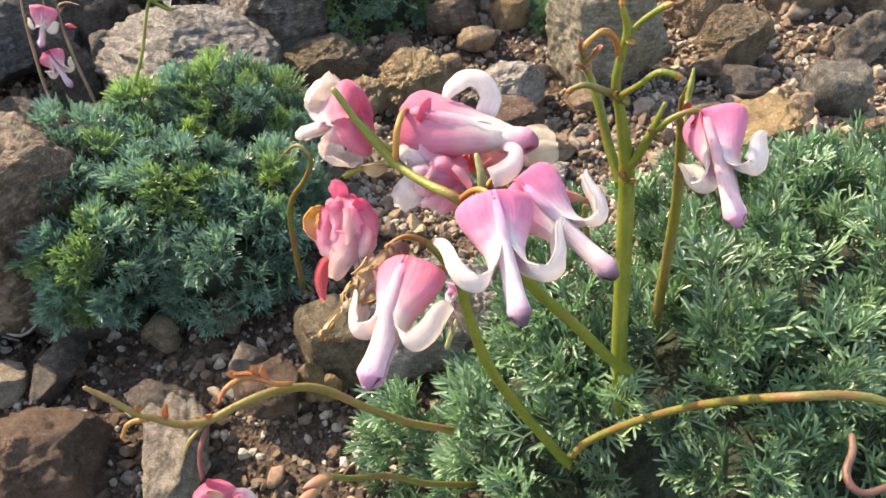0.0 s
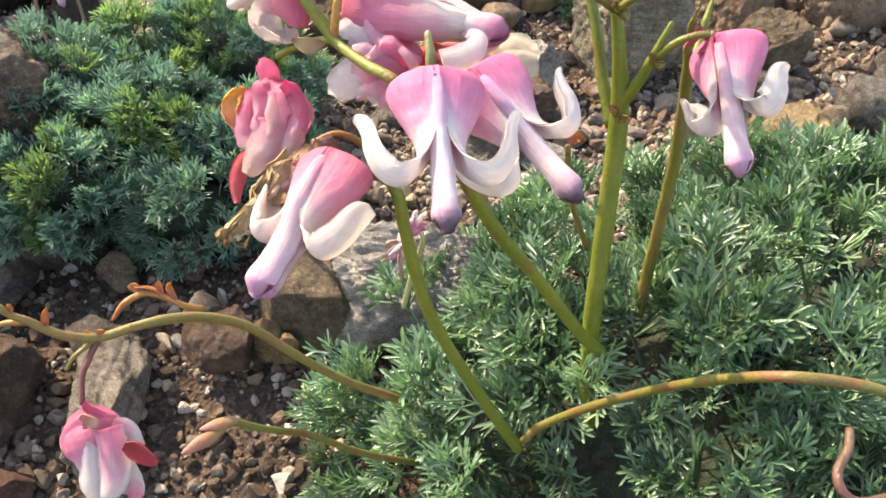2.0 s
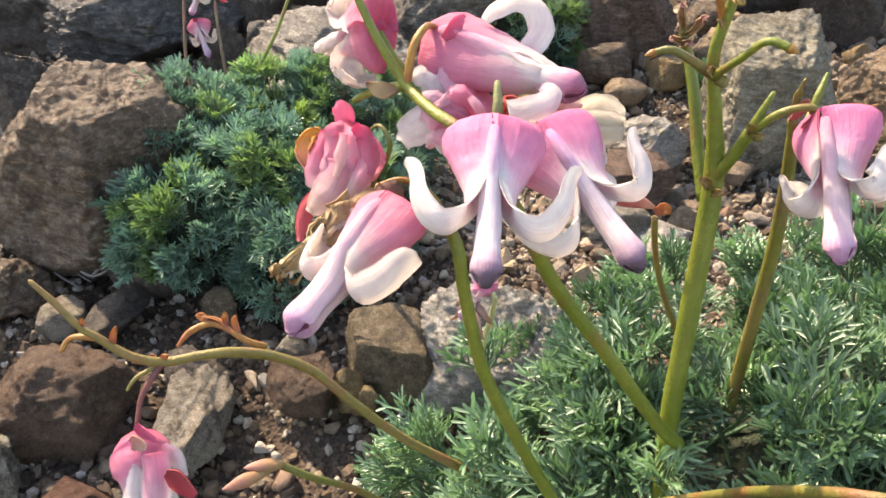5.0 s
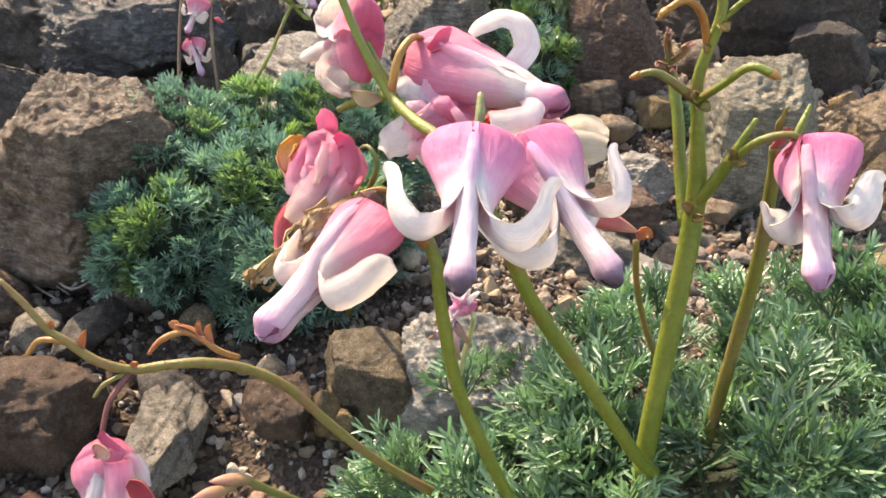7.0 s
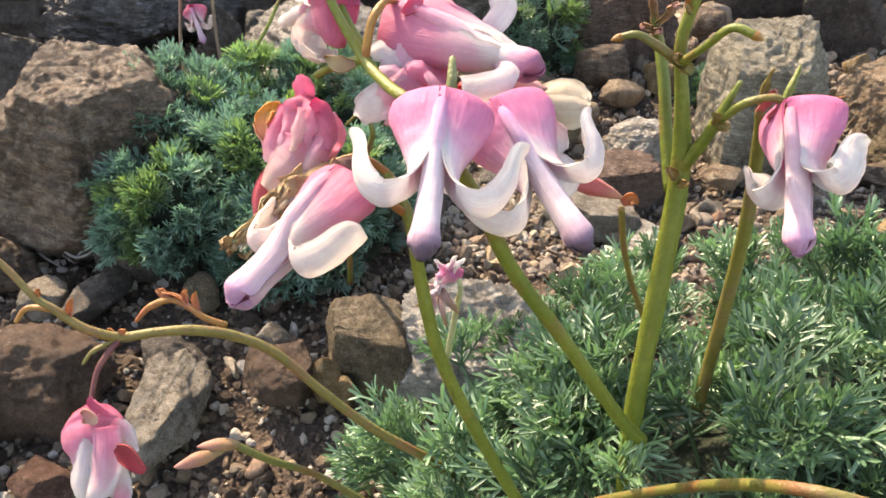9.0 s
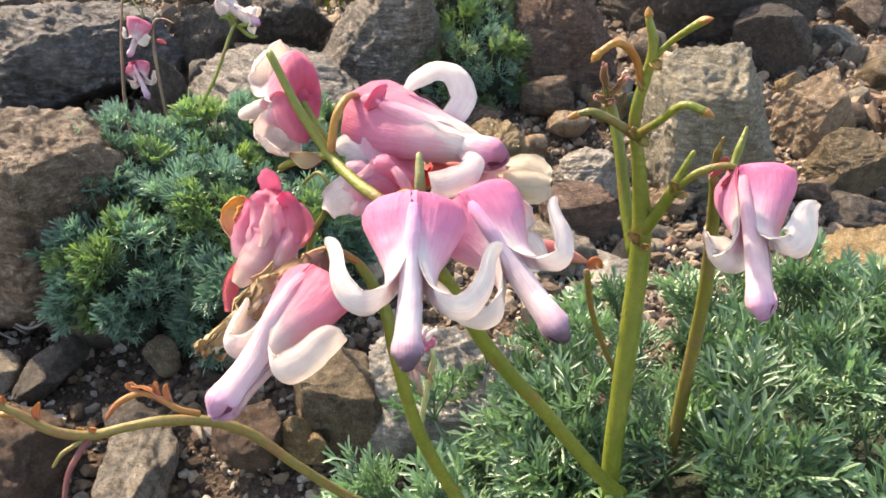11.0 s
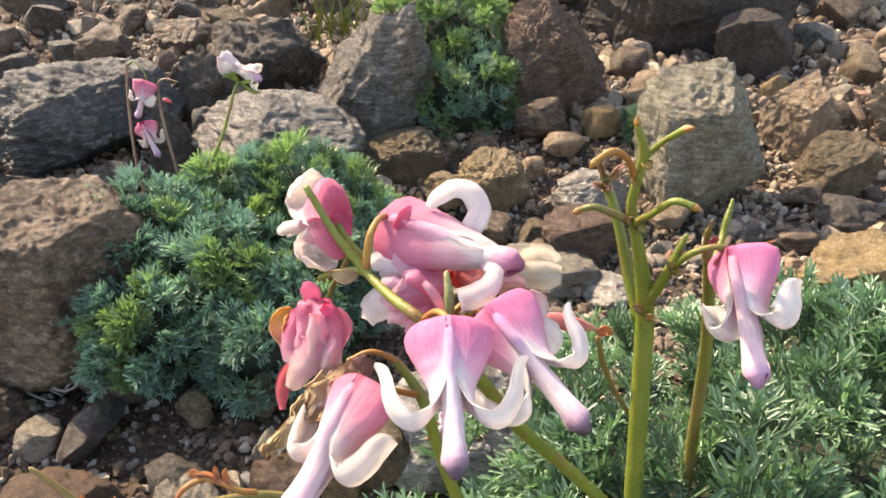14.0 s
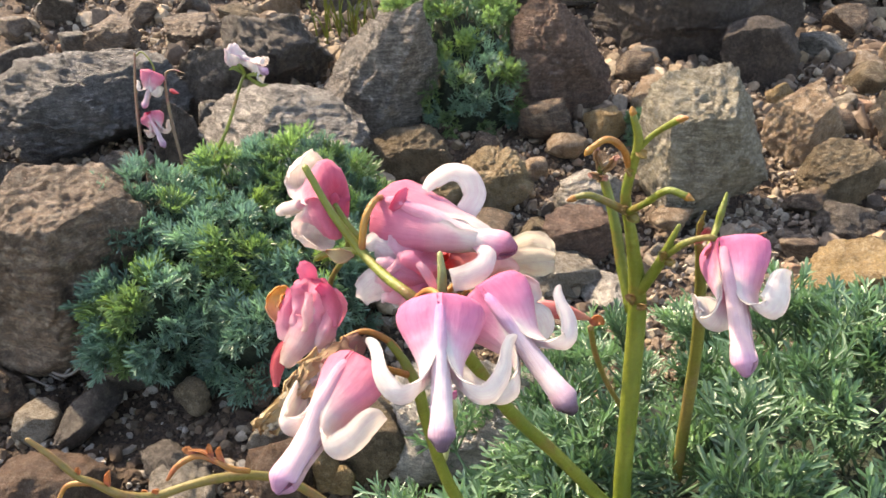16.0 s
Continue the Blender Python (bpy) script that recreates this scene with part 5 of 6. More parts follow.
# low stems that lie over the gravel and the leaves
for a, b, w in (((-0.0345, 0.1033, 0.1195), (-0.0352, 0.1045, 0.1218), 0.0006), ((-0.0375, 0.1028, 0.1203), (-0.0402, 0.1030, 0.1212), 0.0006), ((-0.0540, 0.0909, 0.1246), (-0.0536, 0.0915, 0.1262), 0.0005), ((-0.0442, 0.0962, 0.1146), (-0.0430, 0.0968, 0.1160), 0.0006), ((-0.0448, 0.0958, 0.1146), (-0.0462, 0.0962, 0.1158), 0.0005)):
    a, b = Vector(a), Vector(b)
    ribbon("bract", [a, a.lerp(b, 0.5) + RISE * 0.0002, b], [w * 0.8, w, 0.0001], FRONT, ORANGE, P, crumple=0.1, seed=w * 9000 + a.x * 900)
tube("flower_stem", [(0.0110, 0.1290, 0.0600), (0.0040, 0.1254, 0.0682), (-0.0068, 0.1205, 0.0792), (-0.0159, 0.1172, 0.0901), (-0.0241, 0.1143, 0.1009), (-0.0299, 0.1097, 0.1077), (-0.0346, 0.1039, 0.1126), (-0.0394, 0.1001, 0.1138), (-0.0441, 0.0963, 0.1144), (-0.0480, 0.0930, 0.1180), (-0.0520, 0.0915, 0.1226), (-0.0541, 0.0908, 0.1247), (-0.0579, 0.0909, 0.1293), (-0.0612, 0.0908, 0.1330)],
     [0.0011, 0.0011, 0.001, 0.001, 0.001, 0.001, 0.001, 0.0009, 0.0009, 0.0008, 0.0007, 0.0006, 0.0006, 0.0004], TWIG, P, 12, label="bent red-green stem over the gravel")
tube("pedicel", [(-0.0515, 0.0917, 0.1222), (-0.0561, 0.0904, 0.1222), (-0.0576, 0.0886, 0.1201)], [0.0006, 0.0005, 0.0004], PEDICEL, P)
tube("pedicel", [(-0.0280, 0.1050, 0.1150), (-0.0305, 0.1030, 0.1175), (-0.0335, 0.1031, 0.1190), (-0.0371, 0.1028, 0.1200), (-0.0404, 0.1008, 0.1188), (-0.0419, 0.0985, 0.1169)], [0.0006, 0.0006, 0.0006, 0.0006, 0.0006, 0.0003], PEDICEL, P)
ribbon("bract", [(-0.0335, 0.1031, 0.1190), (-0.0360, 0.1035, 0.1205), (-0.0388, 0.1030, 0.1212)], [0.0005, 0.0008, 0.0002], RISE, ORANGE, P, seed=1, label="orange bract on a low stem")
ribbon("bract", [(-0.0320, 0.1031, 0.1185), (-0.0330, 0.1040, 0.1205), (-0.0328, 0.1045, 0.1217)], [0.0005, 0.0006, 0.0001], FRONT, ORANGE, P, seed=4)
ribbon("bract", [(-0.0500, 0.0925, 0.1205), (-0.0497, 0.0930, 0.1225), (-0.0492, 0.0935, 0.1240)], [0.0005, 0.0006, 0.0001], FRONT, ORANGE, P, seed=6)
tube("pedicel", [(-0.0441, 0.0960, 0.1142), (-0.0446, 0.0930, 0.1130), (-0.0452, 0.0902, 0.1109), (-0.0446, 0.0869, 0.1075)], [0.0006, 0.0006, 0.0005, 0.0005], WINE, P)
tube("pedicel", [(-0.0441, 0.0960, 0.1142), (-0.0468, 0.0925, 0.1136), (-0.0480, 0.0905, 0.1118)], [0.0004, 0.0004, 0.0003], OLIVE, P)
tube("flower_stem", [(0.0110, 0.1160, 0.0560), (0.0040, 0.1117, 0.0633), (-0.0025, 0.1073, 0.0715), (-0.0102, 0.1018, 0.0838), (-0.0162, 0.0951, 0.0939), (-0.0205, 0.0919, 0.0997), (-0.0225, 0.0900, 0.1008)], [0.0008, 0.0008, 0.0008, 0.0007, 0.0007, 0.0007, 0.0006], STEM_RED, P, label="thin stem with closed buds")
bud("bud", (-0.0193, 0.0922, 0.1003), (-0.0252, 0.0878, 0.1022), 0.0012, TAN_BUD, P, "blunt pinkish-tan closed bud", seed=1, pointed=0.9)
bud("bud", (-0.0208, 0.0904, 0.1003), (-0.0271, 0.0834, 0.1011), 0.0013, TAN_BUD, P, "blunt pinkish-tan closed bud", seed=2, pointed=1.1)
tube("flower_stem", [(0.0345, 0.1090, 0.0790), (0.0375, 0.1095, 0.0840), (0.0445, 0.1063, 0.0952), (0.0525, 0.0979, 0.1126), (0.0570, 0.0885, 0.1275), (0.0621, 0.0801, 0.1395), (0.0713, 0.0799, 0.1398), (0.0774, 0.0792, 0.1387), (0.0850, 0.0780, 0.1340), (0.0960, 0.0790, 0.1220)],
     [0.0009, 0.0009, 0.0009, 0.0008, 0.0008, 0.0008, 0.0008, 0.0008, 0.0008, 0.0008], STEM_RED, P, 12, label="reclining olive stem over the leaves")
tube("pedicel", [(0.0469, 0.1502, 0.1000), (0.0417, 0.1432, 0.1145), (0.0380, 0.1367, 0.1281), (0.0360, 0.1317, 0.1395)], [0.0007, 0.0006, 0.0006, 0.0006], TWIG, P)

# flowers
flower(P, (0.0140, 0.0945, 0.1706), (0.0177, 0.0768, 0.1617), ACROSS, lobe=0.88, label="pink and white heart-shaped flower", curl=(1.2, 1.15), strap=0.84, crumple=0.012, seed=1)
flower(P, (0.0188, 0.1031, 0.1668), (0.0337, 0.0901, 0.1579), ACROSS * 0.87 + RISE * 0.49, label="pink and white heart-shaped flower with lilac beak", lobe=0.88, curl=(0.98, 1.2), strap=0.84, crumple=0.012, seed=2)
flower(P, (0.0013, 0.0955, 0.1565), (-0.0062, 0.0768, 0.1486), ACROSS * 0.55 - RISE * 0.35 + FRONT * 0.75, OUTER_ROSE, INNER_PALE, lobe=0.85, beak=1.3, strap=0.85, label="pink flower hanging with cream curled petals", curl=(1.0, 0.95), crumple=0.014, seed=3)
held = flower(P, (0.0004, 0.1165, 0.1718), (0.0226, 0.1110, 0.1700), RISE * 0.85 - FRONT * 0.5, OUTER_ROSE, SIDE_PETAL, lobe=0.80, crumple=0.026, seed=4, curls=(None, None), beak=1.2, stretch=1.45, label="pink flower held out sideways")
ribbon("curled_tip", [(0.0118, 0.1146, 0.1722), (0.0138, 0.1160, 0.1733), (0.0150, 0.1180, 0.1755), (0.0135, 0.1193, 0.1780), (0.0108, 0.1192, 0.1786), (0.0084, 0.1180, 0.1773), (0.0072, 0.1168, 0.1758)], [0.0013, 0.0017, 0.0018, 0.0018, 0.0017, 0.0014, 0.0006], FRONT + RISE * 0.6, WHITE, held, hollow=-0.5, thick=0.0004, crumple=0.02, seed=3, tones=(0.05, 1.0))
ribbon("curled_tip", [(0.0168, 0.1112, 0.1706), (0.0186, 0.1085, 0.1708), (0.0186, 0.1054, 0.1705), (0.0170, 0.1028, 0.1702), (0.0144, 0.1015, 0.1699)], [0.0012, 0.0014, 0.0016, 0.0018, 0.0016], FRONT + ACROSS * 0.3, WHITE, held, hollow=-0.4, thick=0.0004, crumple=0.02, seed=5, tones=(0.0, 1.0))
bud("spur", (-0.0004, 0.1150, 0.1704), (0.0085, 0.1112, 0.1696), 0.0017, SPUR, held, seed=6)
ribbon("sepal", [(0.0024, 0.1127, 0.1741), (0.0035, 0.1136, 0.1751), (0.0043, 0.1148, 0.1766), (0.0046, 0.1152, 0.1771)], [0.0004, 0.0010, 0.0006, 0.0002], FRONT, OUTER_ROSE, held, crumple=0.05, tones=(0.0, 0.3))
flower(P, (0.0575, 0.1290, 0.1630), (0.0602, 0.1104, 0.1506), ACROSS * 0.75 + FRONT * 0.5 + RISE * 0.35, OUTER, INNER_PALE, lobe=0.85, beak=1.1, label="pink and white flower on an arched stalk", curl=(0.85, 0.85), strap=1.1, seed=5, swing=(0, 25), crumple=0.02)
ribbon("sepal", [(0.0565, 0.1292, 0.1620), (0.0550, 0.1275, 0.1628), (0.0540, 0.1270, 0.1605)], [0.0005, 0.0012, 0.0003], FRONT, RED, P, crumple=0.05, seed=2)
frill = random.Random(31)
for k in range(7):
    a = Vector((0.0568, 0.1284, 0.1626))
    b = a + ACROSS * frill.uniform(-0.0038, 0.0012) + RISE * frill.uniform(-0.0016, 0.0022) + FRONT * frill.uniform(0.0, 0.002)
    ribbon("bract", [a, a.lerp(b, 0.55) + RISE * 0.0006, b], [0.0004, 0.0007, 0.0002], FRONT, DULL_RED if k % 2 else RED, P, crumple=0.12, seed=k)
tube("style", [(0.0575, 0.1292, 0.1630), (0.0602, 0.1290, 0.1648), (0.0628, 0.1290, 0.1662)], [0.0003, 0.0003, 0.0001], PEDICEL, P, 6)
flower(P, (-0.0073, 0.1145, 0.1743), (-0.0202, 0.1208, 0.1668), RISE - ACROSS * 0.1, OUTER_ROSE, OUTER_ROSE, lobe=1.2, label="pink flower turned away with white petals", curl=(1.1, 1.0), strap=1.35, crumple=0.06, seed=6)
bell("flower", (-0.0110, 0.1119, 0.1590), (-0.0113, 0.1055, 0.1498), [(0.0, 0.0010, 0.05), (0.05, 0.0034, 0.15), (0.14, 0.0044, 0.28), (0.35, 0.0045, 0.36), (0.6, 0.0040, 0.52), (0.82, 0.0034, 0.74), (1.0, 0.0035, 0.9)], OUTER_WILT, P, "wilting rose-pink flower", folds=5, crumple=0.12, seed=7, flare=0.2)
bell("flower", (0.0103, 0.1119, 0.1642), (0.0027, 0.1100, 0.1655), [(0.0, 0.0009, 0.15), (0.12, 0.0020, 0.25), (0.4, 0.0033, 0.38), (0.75, 0.0041, 0.5), (1.0, 0.0044, 0.75)], SUNLIT_ROSE, P, "pink and white flower behind the others", folds=4, crumple=0.10, seed=8, flare=0.26)
for across, rise, wide, tones, seed in ((-0.0086, 0.0030, 0.0013, (0.1, 0.95), 83), (-0.0092, 0.0000, 0.0016, (0.05, 0.8), 84), (-0.0078, -0.0030, 0.0014, (0.1, 0.9), 85), (-0.0052, 0.0044, 0.0011, (0.0, 0.6), 86), (-0.0050, -0.0050, 0.0012, (0.0, 0.7), 87)):
    a = Vector((0.0100, 0.1078, 0.1650))
    b = a + ACROSS * across + RISE * rise
    ribbon("petal", [a, a.lerp(b, 0.45) + FRONT * 0.0024, a.lerp(b, 0.8) + FRONT * 0.0024, b + FRONT * 0.0006], [0.0004, wide, wide * 1.15, wide * 0.4], FRONT, SUNLIT_ROSE, P, hollow=-0.7, crumple=0.08, seed=seed, tones=tones)
ribbon("spur", [(0.0082, 0.1058, 0.1694), (0.0094, 0.1050, 0.1686), (0.0106, 0.1046, 0.1668), (0.0110, 0.1046, 0.1652)], [0.0004, 0.0006, 0.0006, 0.0003], FRONT, SUNLIT_ROSE, P, hollow=-1.0, seed=88, tones=(0.6, 0.5))
ribbon("petal", [(0.0051, 0.1095, 0.1676), (0.0028, 0.1098, 0.1688), (0.0003, 0.1097, 0.1694), (-0.0009, 0.1091, 0.1690)], [0.0014, 0.0022, 0.0020, 0.0008], FRONT, WHITE, P, hollow=-0.4, crumple=0.07, seed=80)
ribbon("petal", [(0.0047, 0.1094, 0.1649), (0.0020, 0.1083, 0.1642), (-0.0000, 0.1068, 0.1626), (-0.0012, 0.1054, 0.1609)], [0.0014, 0.0025, 0.0024, 0.0010], FRONT, WHITE, P, hollow=-0.4, crumple=0.07, seed=81)
ribbon("petal", [(0.0045, 0.1079, 0.1637), (0.0041, 0.1068, 0.1622), (0.0049, 0.1057, 0.1603)], [0.0007, 0.0012, 0.0006], FRONT, WHITE, P, hollow=-0.4, crumple=0.07, seed=82)
bell("flower", (-0.0443, 0.0864, 0.1071), (-0.0370, 0.0765, 0.0978), [(0.0, 0.0010, 0.02), (0.07, 0.0028, 0.1), (0.22, 0.0045, 0.3), (0.38, 0.0046, 0.38), (0.52, 0.0036, 0.5), (0.72, 0.0030, 0.62), (1.0, 0.0029, 0.85)], OUTER_ROSE, P, "small pink flower hanging over the gravel", folds=2, crumple=0.02, seed=9, flare=0.08)
ribbon("petal", [(-0.0405, 0.0798, 0.1068), (-0.0402, 0.0770, 0.1034), (-0.0395, 0.0749, 0.1008), (-0.0385, 0.0740, 0.0995)], [0.0014, 0.0018, 0.0017, 0.0007], FRONT, WHITE, P, hollow=-0.7, crumple=0.04, seed=91, tones=(0.2, 1.0))
ribbon("petal", [(-0.0376, 0.0810, 0.1097), (-0.0362, 0.0785, 0.1064), (-0.0356, 0.0758, 0.1030), (-0.0358, 0.0741, 0.1012), (-0.0358, 0.0736, 0.1006)], [0.0023, 0.0026, 0.0023, 0.0016, 0.0008], FRONT, OUTER_ROSE, P, hollow=-0.7, crumple=0.03, seed=92, tones=(0.40, 0.72))
ribbon("petal", [(-0.0355, 0.0804, 0.1033), (-0.0339, 0.0783, 0.1003), (-0.0333, 0.0768, 0.0984), (-0.0335, 0.0758, 0.0973)], [0.0010, 0.0014, 0.0014, 0.0006], FRONT, OUTER_ROSE, P, hollow=-0.5, crumple=0.03, seed=93, tones=(0.75, 0.3))
ribbon("petal", [(-0.0341, 0.0796, 0.1077), (-0.0324, 0.0795, 0.1070), (-0.0303, 0.0790, 0.1057), (-0.0287, 0.0788, 0.1048)], [0.0007, 0.0016, 0.0013, 0.0006], FRONT, DEEP_RED, P, hollow=0.3, label="deep red torn petal")
ribbon("petal", [(-0.0371, 0.0834, 0.1089), (-0.0348, 0.0829, 0.1074), (-0.0325, 0.0814, 0.1049)], [0.0008, 0.0013, 0.0008], FRONT, OUTER_ROSE, P, hollow=-0.4, crumple=0.03, tones=(0.45, 0.7))
ribbon("sepal", [(-0.0422, 0.0848, 0.1115), (-0.0415, 0.0843, 0.1107), (-0.0397, 0.0840, 0.1097), (-0.0380, 0.0839, 0.1089)], [0.0003, 0.0009, 0.0007, 0.0002], FRONT, OUTER_ROSE, P, crumple=0.05, tones=(0.05, 0.3))
ribbon("scar", [(-0.0417, 0.0817, 0.1101), (-0.0410, 0.0820, 0.1103), (-0.0399, 0.0819, 0.1097), (-0.0394, 0.0815, 0.1090)], [0.0006, 0.0012, 0.0011, 0.0004], FRONT, CREAM, P, hollow=0.5, crumple=0.05, tones=(0.28, 0.45))
# crumpled parts of the wilting flower
ribbon("petal", [(-0.0111, 0.1091, 0.1585), (-0.0120, 0.1104, 0.1607), (-0.0128, 0.1112, 0.1622), (-0.0133, 0.1116, 0.1629)], [0.0011, 0.0015, 0.0012, 0.0004], FRONT, OUTER_WILT, P, hollow=-0.6, crumple=0.06, seed=50, tones=(0.1, 0.25))
ribbon("petal", [(-0.0090, 0.1078, 0.1614), (-0.0074, 0.1074, 0.1603), (-0.0063, 0.1063, 0.1583), (-0.0061, 0.1045, 0.1556)], [0.0007, 0.0012, 0.0011, 0.0005], FRONT + ACROSS * 0.6, OUTER_WILT, P, hollow=-0.8, crumple=0.05, seed=53, tones=(0.0, 0.3))
ribbon("petal", [(-0.0105, 0.1048, 0.1571), (-0.0111, 0.1029, 0.1544), (-0.0124, 0.1012, 0.1524), (-0.0138, 0.0997, 0.1506)], [0.0022, 0.0026, 0.0020, 0.0007], FRONT, OUTER_WILT, P, hollow=-0.4, crumple=0.06, seed=55, tones=(0.45, 0.9))
for line, widths, hollow, tones, seed in (
        (((-0.0082, 0.1075, 0.1605), (-0.0068, 0.1055, 0.1578), (-0.0070, 0.1035, 0.1550), (-0.0085, 0.1020, 0.1528)), (0.0011, 0.0017, 0.0015, 0.0006), -0.9, (0.08, 0.8), 57),
        (((-0.0140, 0.1085, 0.1595), (-0.0150, 0.1062, 0.1568), (-0.0146, 0.1040, 0.1540), (-0.0135, 0.1026, 0.1522)), (0.0010, 0.0015, 0.0014, 0.0005), -0.9, (0.05, 0.75), 58),
        (((-0.0108, 0.1068, 0.1604), (-0.0103, 0.1046, 0.1578), (-0.0107, 0.1030, 0.1552)), (0.0005, 0.0009, 0.0004), -0.6, (0.55, 0.85), 59),
        (((-0.0088, 0.1036, 0.1532), (-0.0077, 0.1010, 0.1506), (-0.0080, 0.0994, 0.1487)), (0.0015, 0.0021, 0.0012), -0.5, (0.75, 1.0), 56)):
    ribbon("petal", line, widths, FRONT, OUTER_WILT, P, hollow=hollow, crumple=0.06, seed=seed, tones=tones)
# withered flowers of the cluster
crown = random.Random(17)
for k in range(9):
    a = Vector((0.0160, 0.1012, 0.1652)) + ACROSS * crown.uniform(-0.0026, 0.0022)
    b = a + ACROSS * crown.uniform(-0.0016, 0.0016) + RISE * crown.uniform(0.0006, 0.0028) + FRONT * crown.uniform(0.0, 0.0016)
    ribbon("stamen", [a, a.lerp(b, 0.6) + FRONT * 0.0005, b], [0.0004, 0.0007, 0.0003], FRONT, (CURLED, ORANGE, DULL_RED)[k % 3], P, hollow=0.8, crumple=0.12, seed=k + 70, tones=(0.5, 0.9))
bell("flower", (0.0104, 0.1170, 0.1635), (0.0195, 0.1232, 0.1590), [(0.0, 0.0006, 0.0), (0.15, 0.0014, 0.2), (0.5, 0.0021, 0.5), (0.8, 0.0024, 0.75), (1.0, 0.0026, 0.9)], CREAM_RED, P, "withered red and cream flower", folds=4, crumple=0.12, seed=10, flare=0.2)
ribbon("petal", [(0.0174, 0.1243, 0.1587), (0.0210, 0.1257, 0.1596), (0.0243, 0.1270, 0.1604), (0.0267, 0.1271, 0.1598), (0.0275, 0.1268, 0.1592)], [0.0012, 0.0026, 0.0028, 0.0020, 0.0006], FRONT, CREAM_PALE, P, hollow=-0.5, crumple=0.05, seed=7, tones=(0.25, 0.9), label="dry cream petal")
ribbon("petal", [(0.0175, 0.1231, 0.1590), (0.0217, 0.1240, 0.1589), (0.0257, 0.1244, 0.1584), (0.0282, 0.1245, 0.1578)], [0.0012, 0.0022, 0.0023, 0.0008], FRONT, CREAM_PALE, P, hollow=-0.5, crumple=0.05, seed=8, tones=(0.2, 1))
ribbon("petal", [(0.0184, 0.1228, 0.1593), (0.0222, 0.1240, 0.1599), (0.0261, 0.1249, 0.1600), (0.0283, 0.1250, 0.1595)], [0.0008, 0.0014, 0.0014, 0.0005], FRONT, CREAM_PALE, P, hollow=-0.5, crumple=0.05, seed=9, tones=(0.4, 1))
ribbon("petal", [(0.0227, 0.1183, 0.1590), (0.0247, 0.1177, 0.1574), (0.0260, 0.1169, 0.1559)], [0.0012, 0.0019, 0.0010], FRONT, WHITE, P, crumple=0.06, seed=11, tones=(0.0, 0.3))
ribbon("petal", [(0.0241, 0.1159, 0.1550), (0.0261, 0.1156, 0.1540), (0.0274, 0.1147, 0.1522), (0.0265, 0.1132, 0.1503)], [0.0012, 0.0021, 0.0021, 0.0008], FRONT, WHITE, P, hollow=-0.5, crumple=0.04, seed=12)
bud("bud", (0.0248, 0.1315, 0.1440), (0.0362, 0.1321, 0.1412), 0.0016, DULL_RED, P, "dull red closed bud", seed=3)
ribbon("bract", [(0.0360, 0.1318, 0.1405), (0.0372, 0.1312, 0.1420), (0.0386, 0.1310, 0.1415)], [0.0006, 0.0010, 0.0003], FRONT, ORANGE, P, crumple=0.1, seed=9)
ribbon("petal", [(-0.0144, 0.1062, 0.1525), (-0.0159, 0.1066, 0.1537), (-0.0171, 0.1076, 0.1554), (-0.0172, 0.1088, 0.1572), (-0.0163, 0.1096, 0.1582), (-0.0154, 0.1095, 0.1577)], [0.0007, 0.0011, 0.0013, 0.0013, 0.0008, 0.0004], FRONT - ACROSS * 0.5, CURLED, P, hollow=1.0, cols=11, crumple=0.08, label="orange curled wilted petal")
ribbon("petal", [(-0.0133, 0.1063, 0.1506), (-0.0157, 0.1048, 0.1492), (-0.0167, 0.1029, 0.1466), (-0.0165, 0.1010, 0.1438)], [0.0008, 0.0013, 0.0012, 0.0004], FRONT, RED, P, hollow=-0.4, seed=4)
# one dried-up flower of loose brown petals hanging under it
ribbon("dry_petal", [(-0.0008, 0.1027, 0.1555), (-0.0039, 0.0997, 0.1558), (-0.0073, 0.0961, 0.1550), (-0.0100, 0.0938, 0.1525), (-0.0112, 0.0923, 0.1507)], [0.0005, 0.0015, 0.0015, 0.0009, 0.0003], FRONT + ACROSS * -0.3, DRY, P, hollow=-0.5, crumple=0.12, seed=60, tones=(0, 0.7))
ribbon("dry_petal", [(-0.0010, 0.1031, 0.1551), (-0.0029, 0.0999, 0.1546), (-0.0056, 0.0961, 0.1534), (-0.0085, 0.0937, 0.1509), (-0.0100, 0.0924, 0.1494)], [0.0005, 0.0018, 0.0018, 0.0011, 0.0003], FRONT + ACROSS * -0.4, DRY_MAUVE, P, hollow=-0.5, crumple=0.12, seed=61, tones=(0, 1))
ribbon("dry_petal", [(-0.0011, 0.1035, 0.1547), (-0.0023, 0.1001, 0.1536), (-0.0045, 0.0962, 0.1522), (-0.0075, 0.0938, 0.1496), (-0.0091, 0.0926, 0.1483)], [0.0006, 0.0015, 0.0015, 0.0009, 0.0003], FRONT + ACROSS * -0.1, DRY_MAUVE, P, hollow=-0.5, crumple=0.12, seed=62, tones=(0, 1))
ribbon("dry_petal", [(-0.0013, 0.1040, 0.1543), (-0.0038, 0.1009, 0.1542), (-0.0070, 0.0971, 0.1532), (-0.0098, 0.0948, 0.1507), (-0.0111, 0.0934, 0.1490)], [0.0006, 0.0011, 0.0011, 0.0006, 0.0003], FRONT + ACROSS * -0.3, CREAM, P, hollow=-0.5, crumple=0.12, seed=63, tones=(0.45, 0.7))
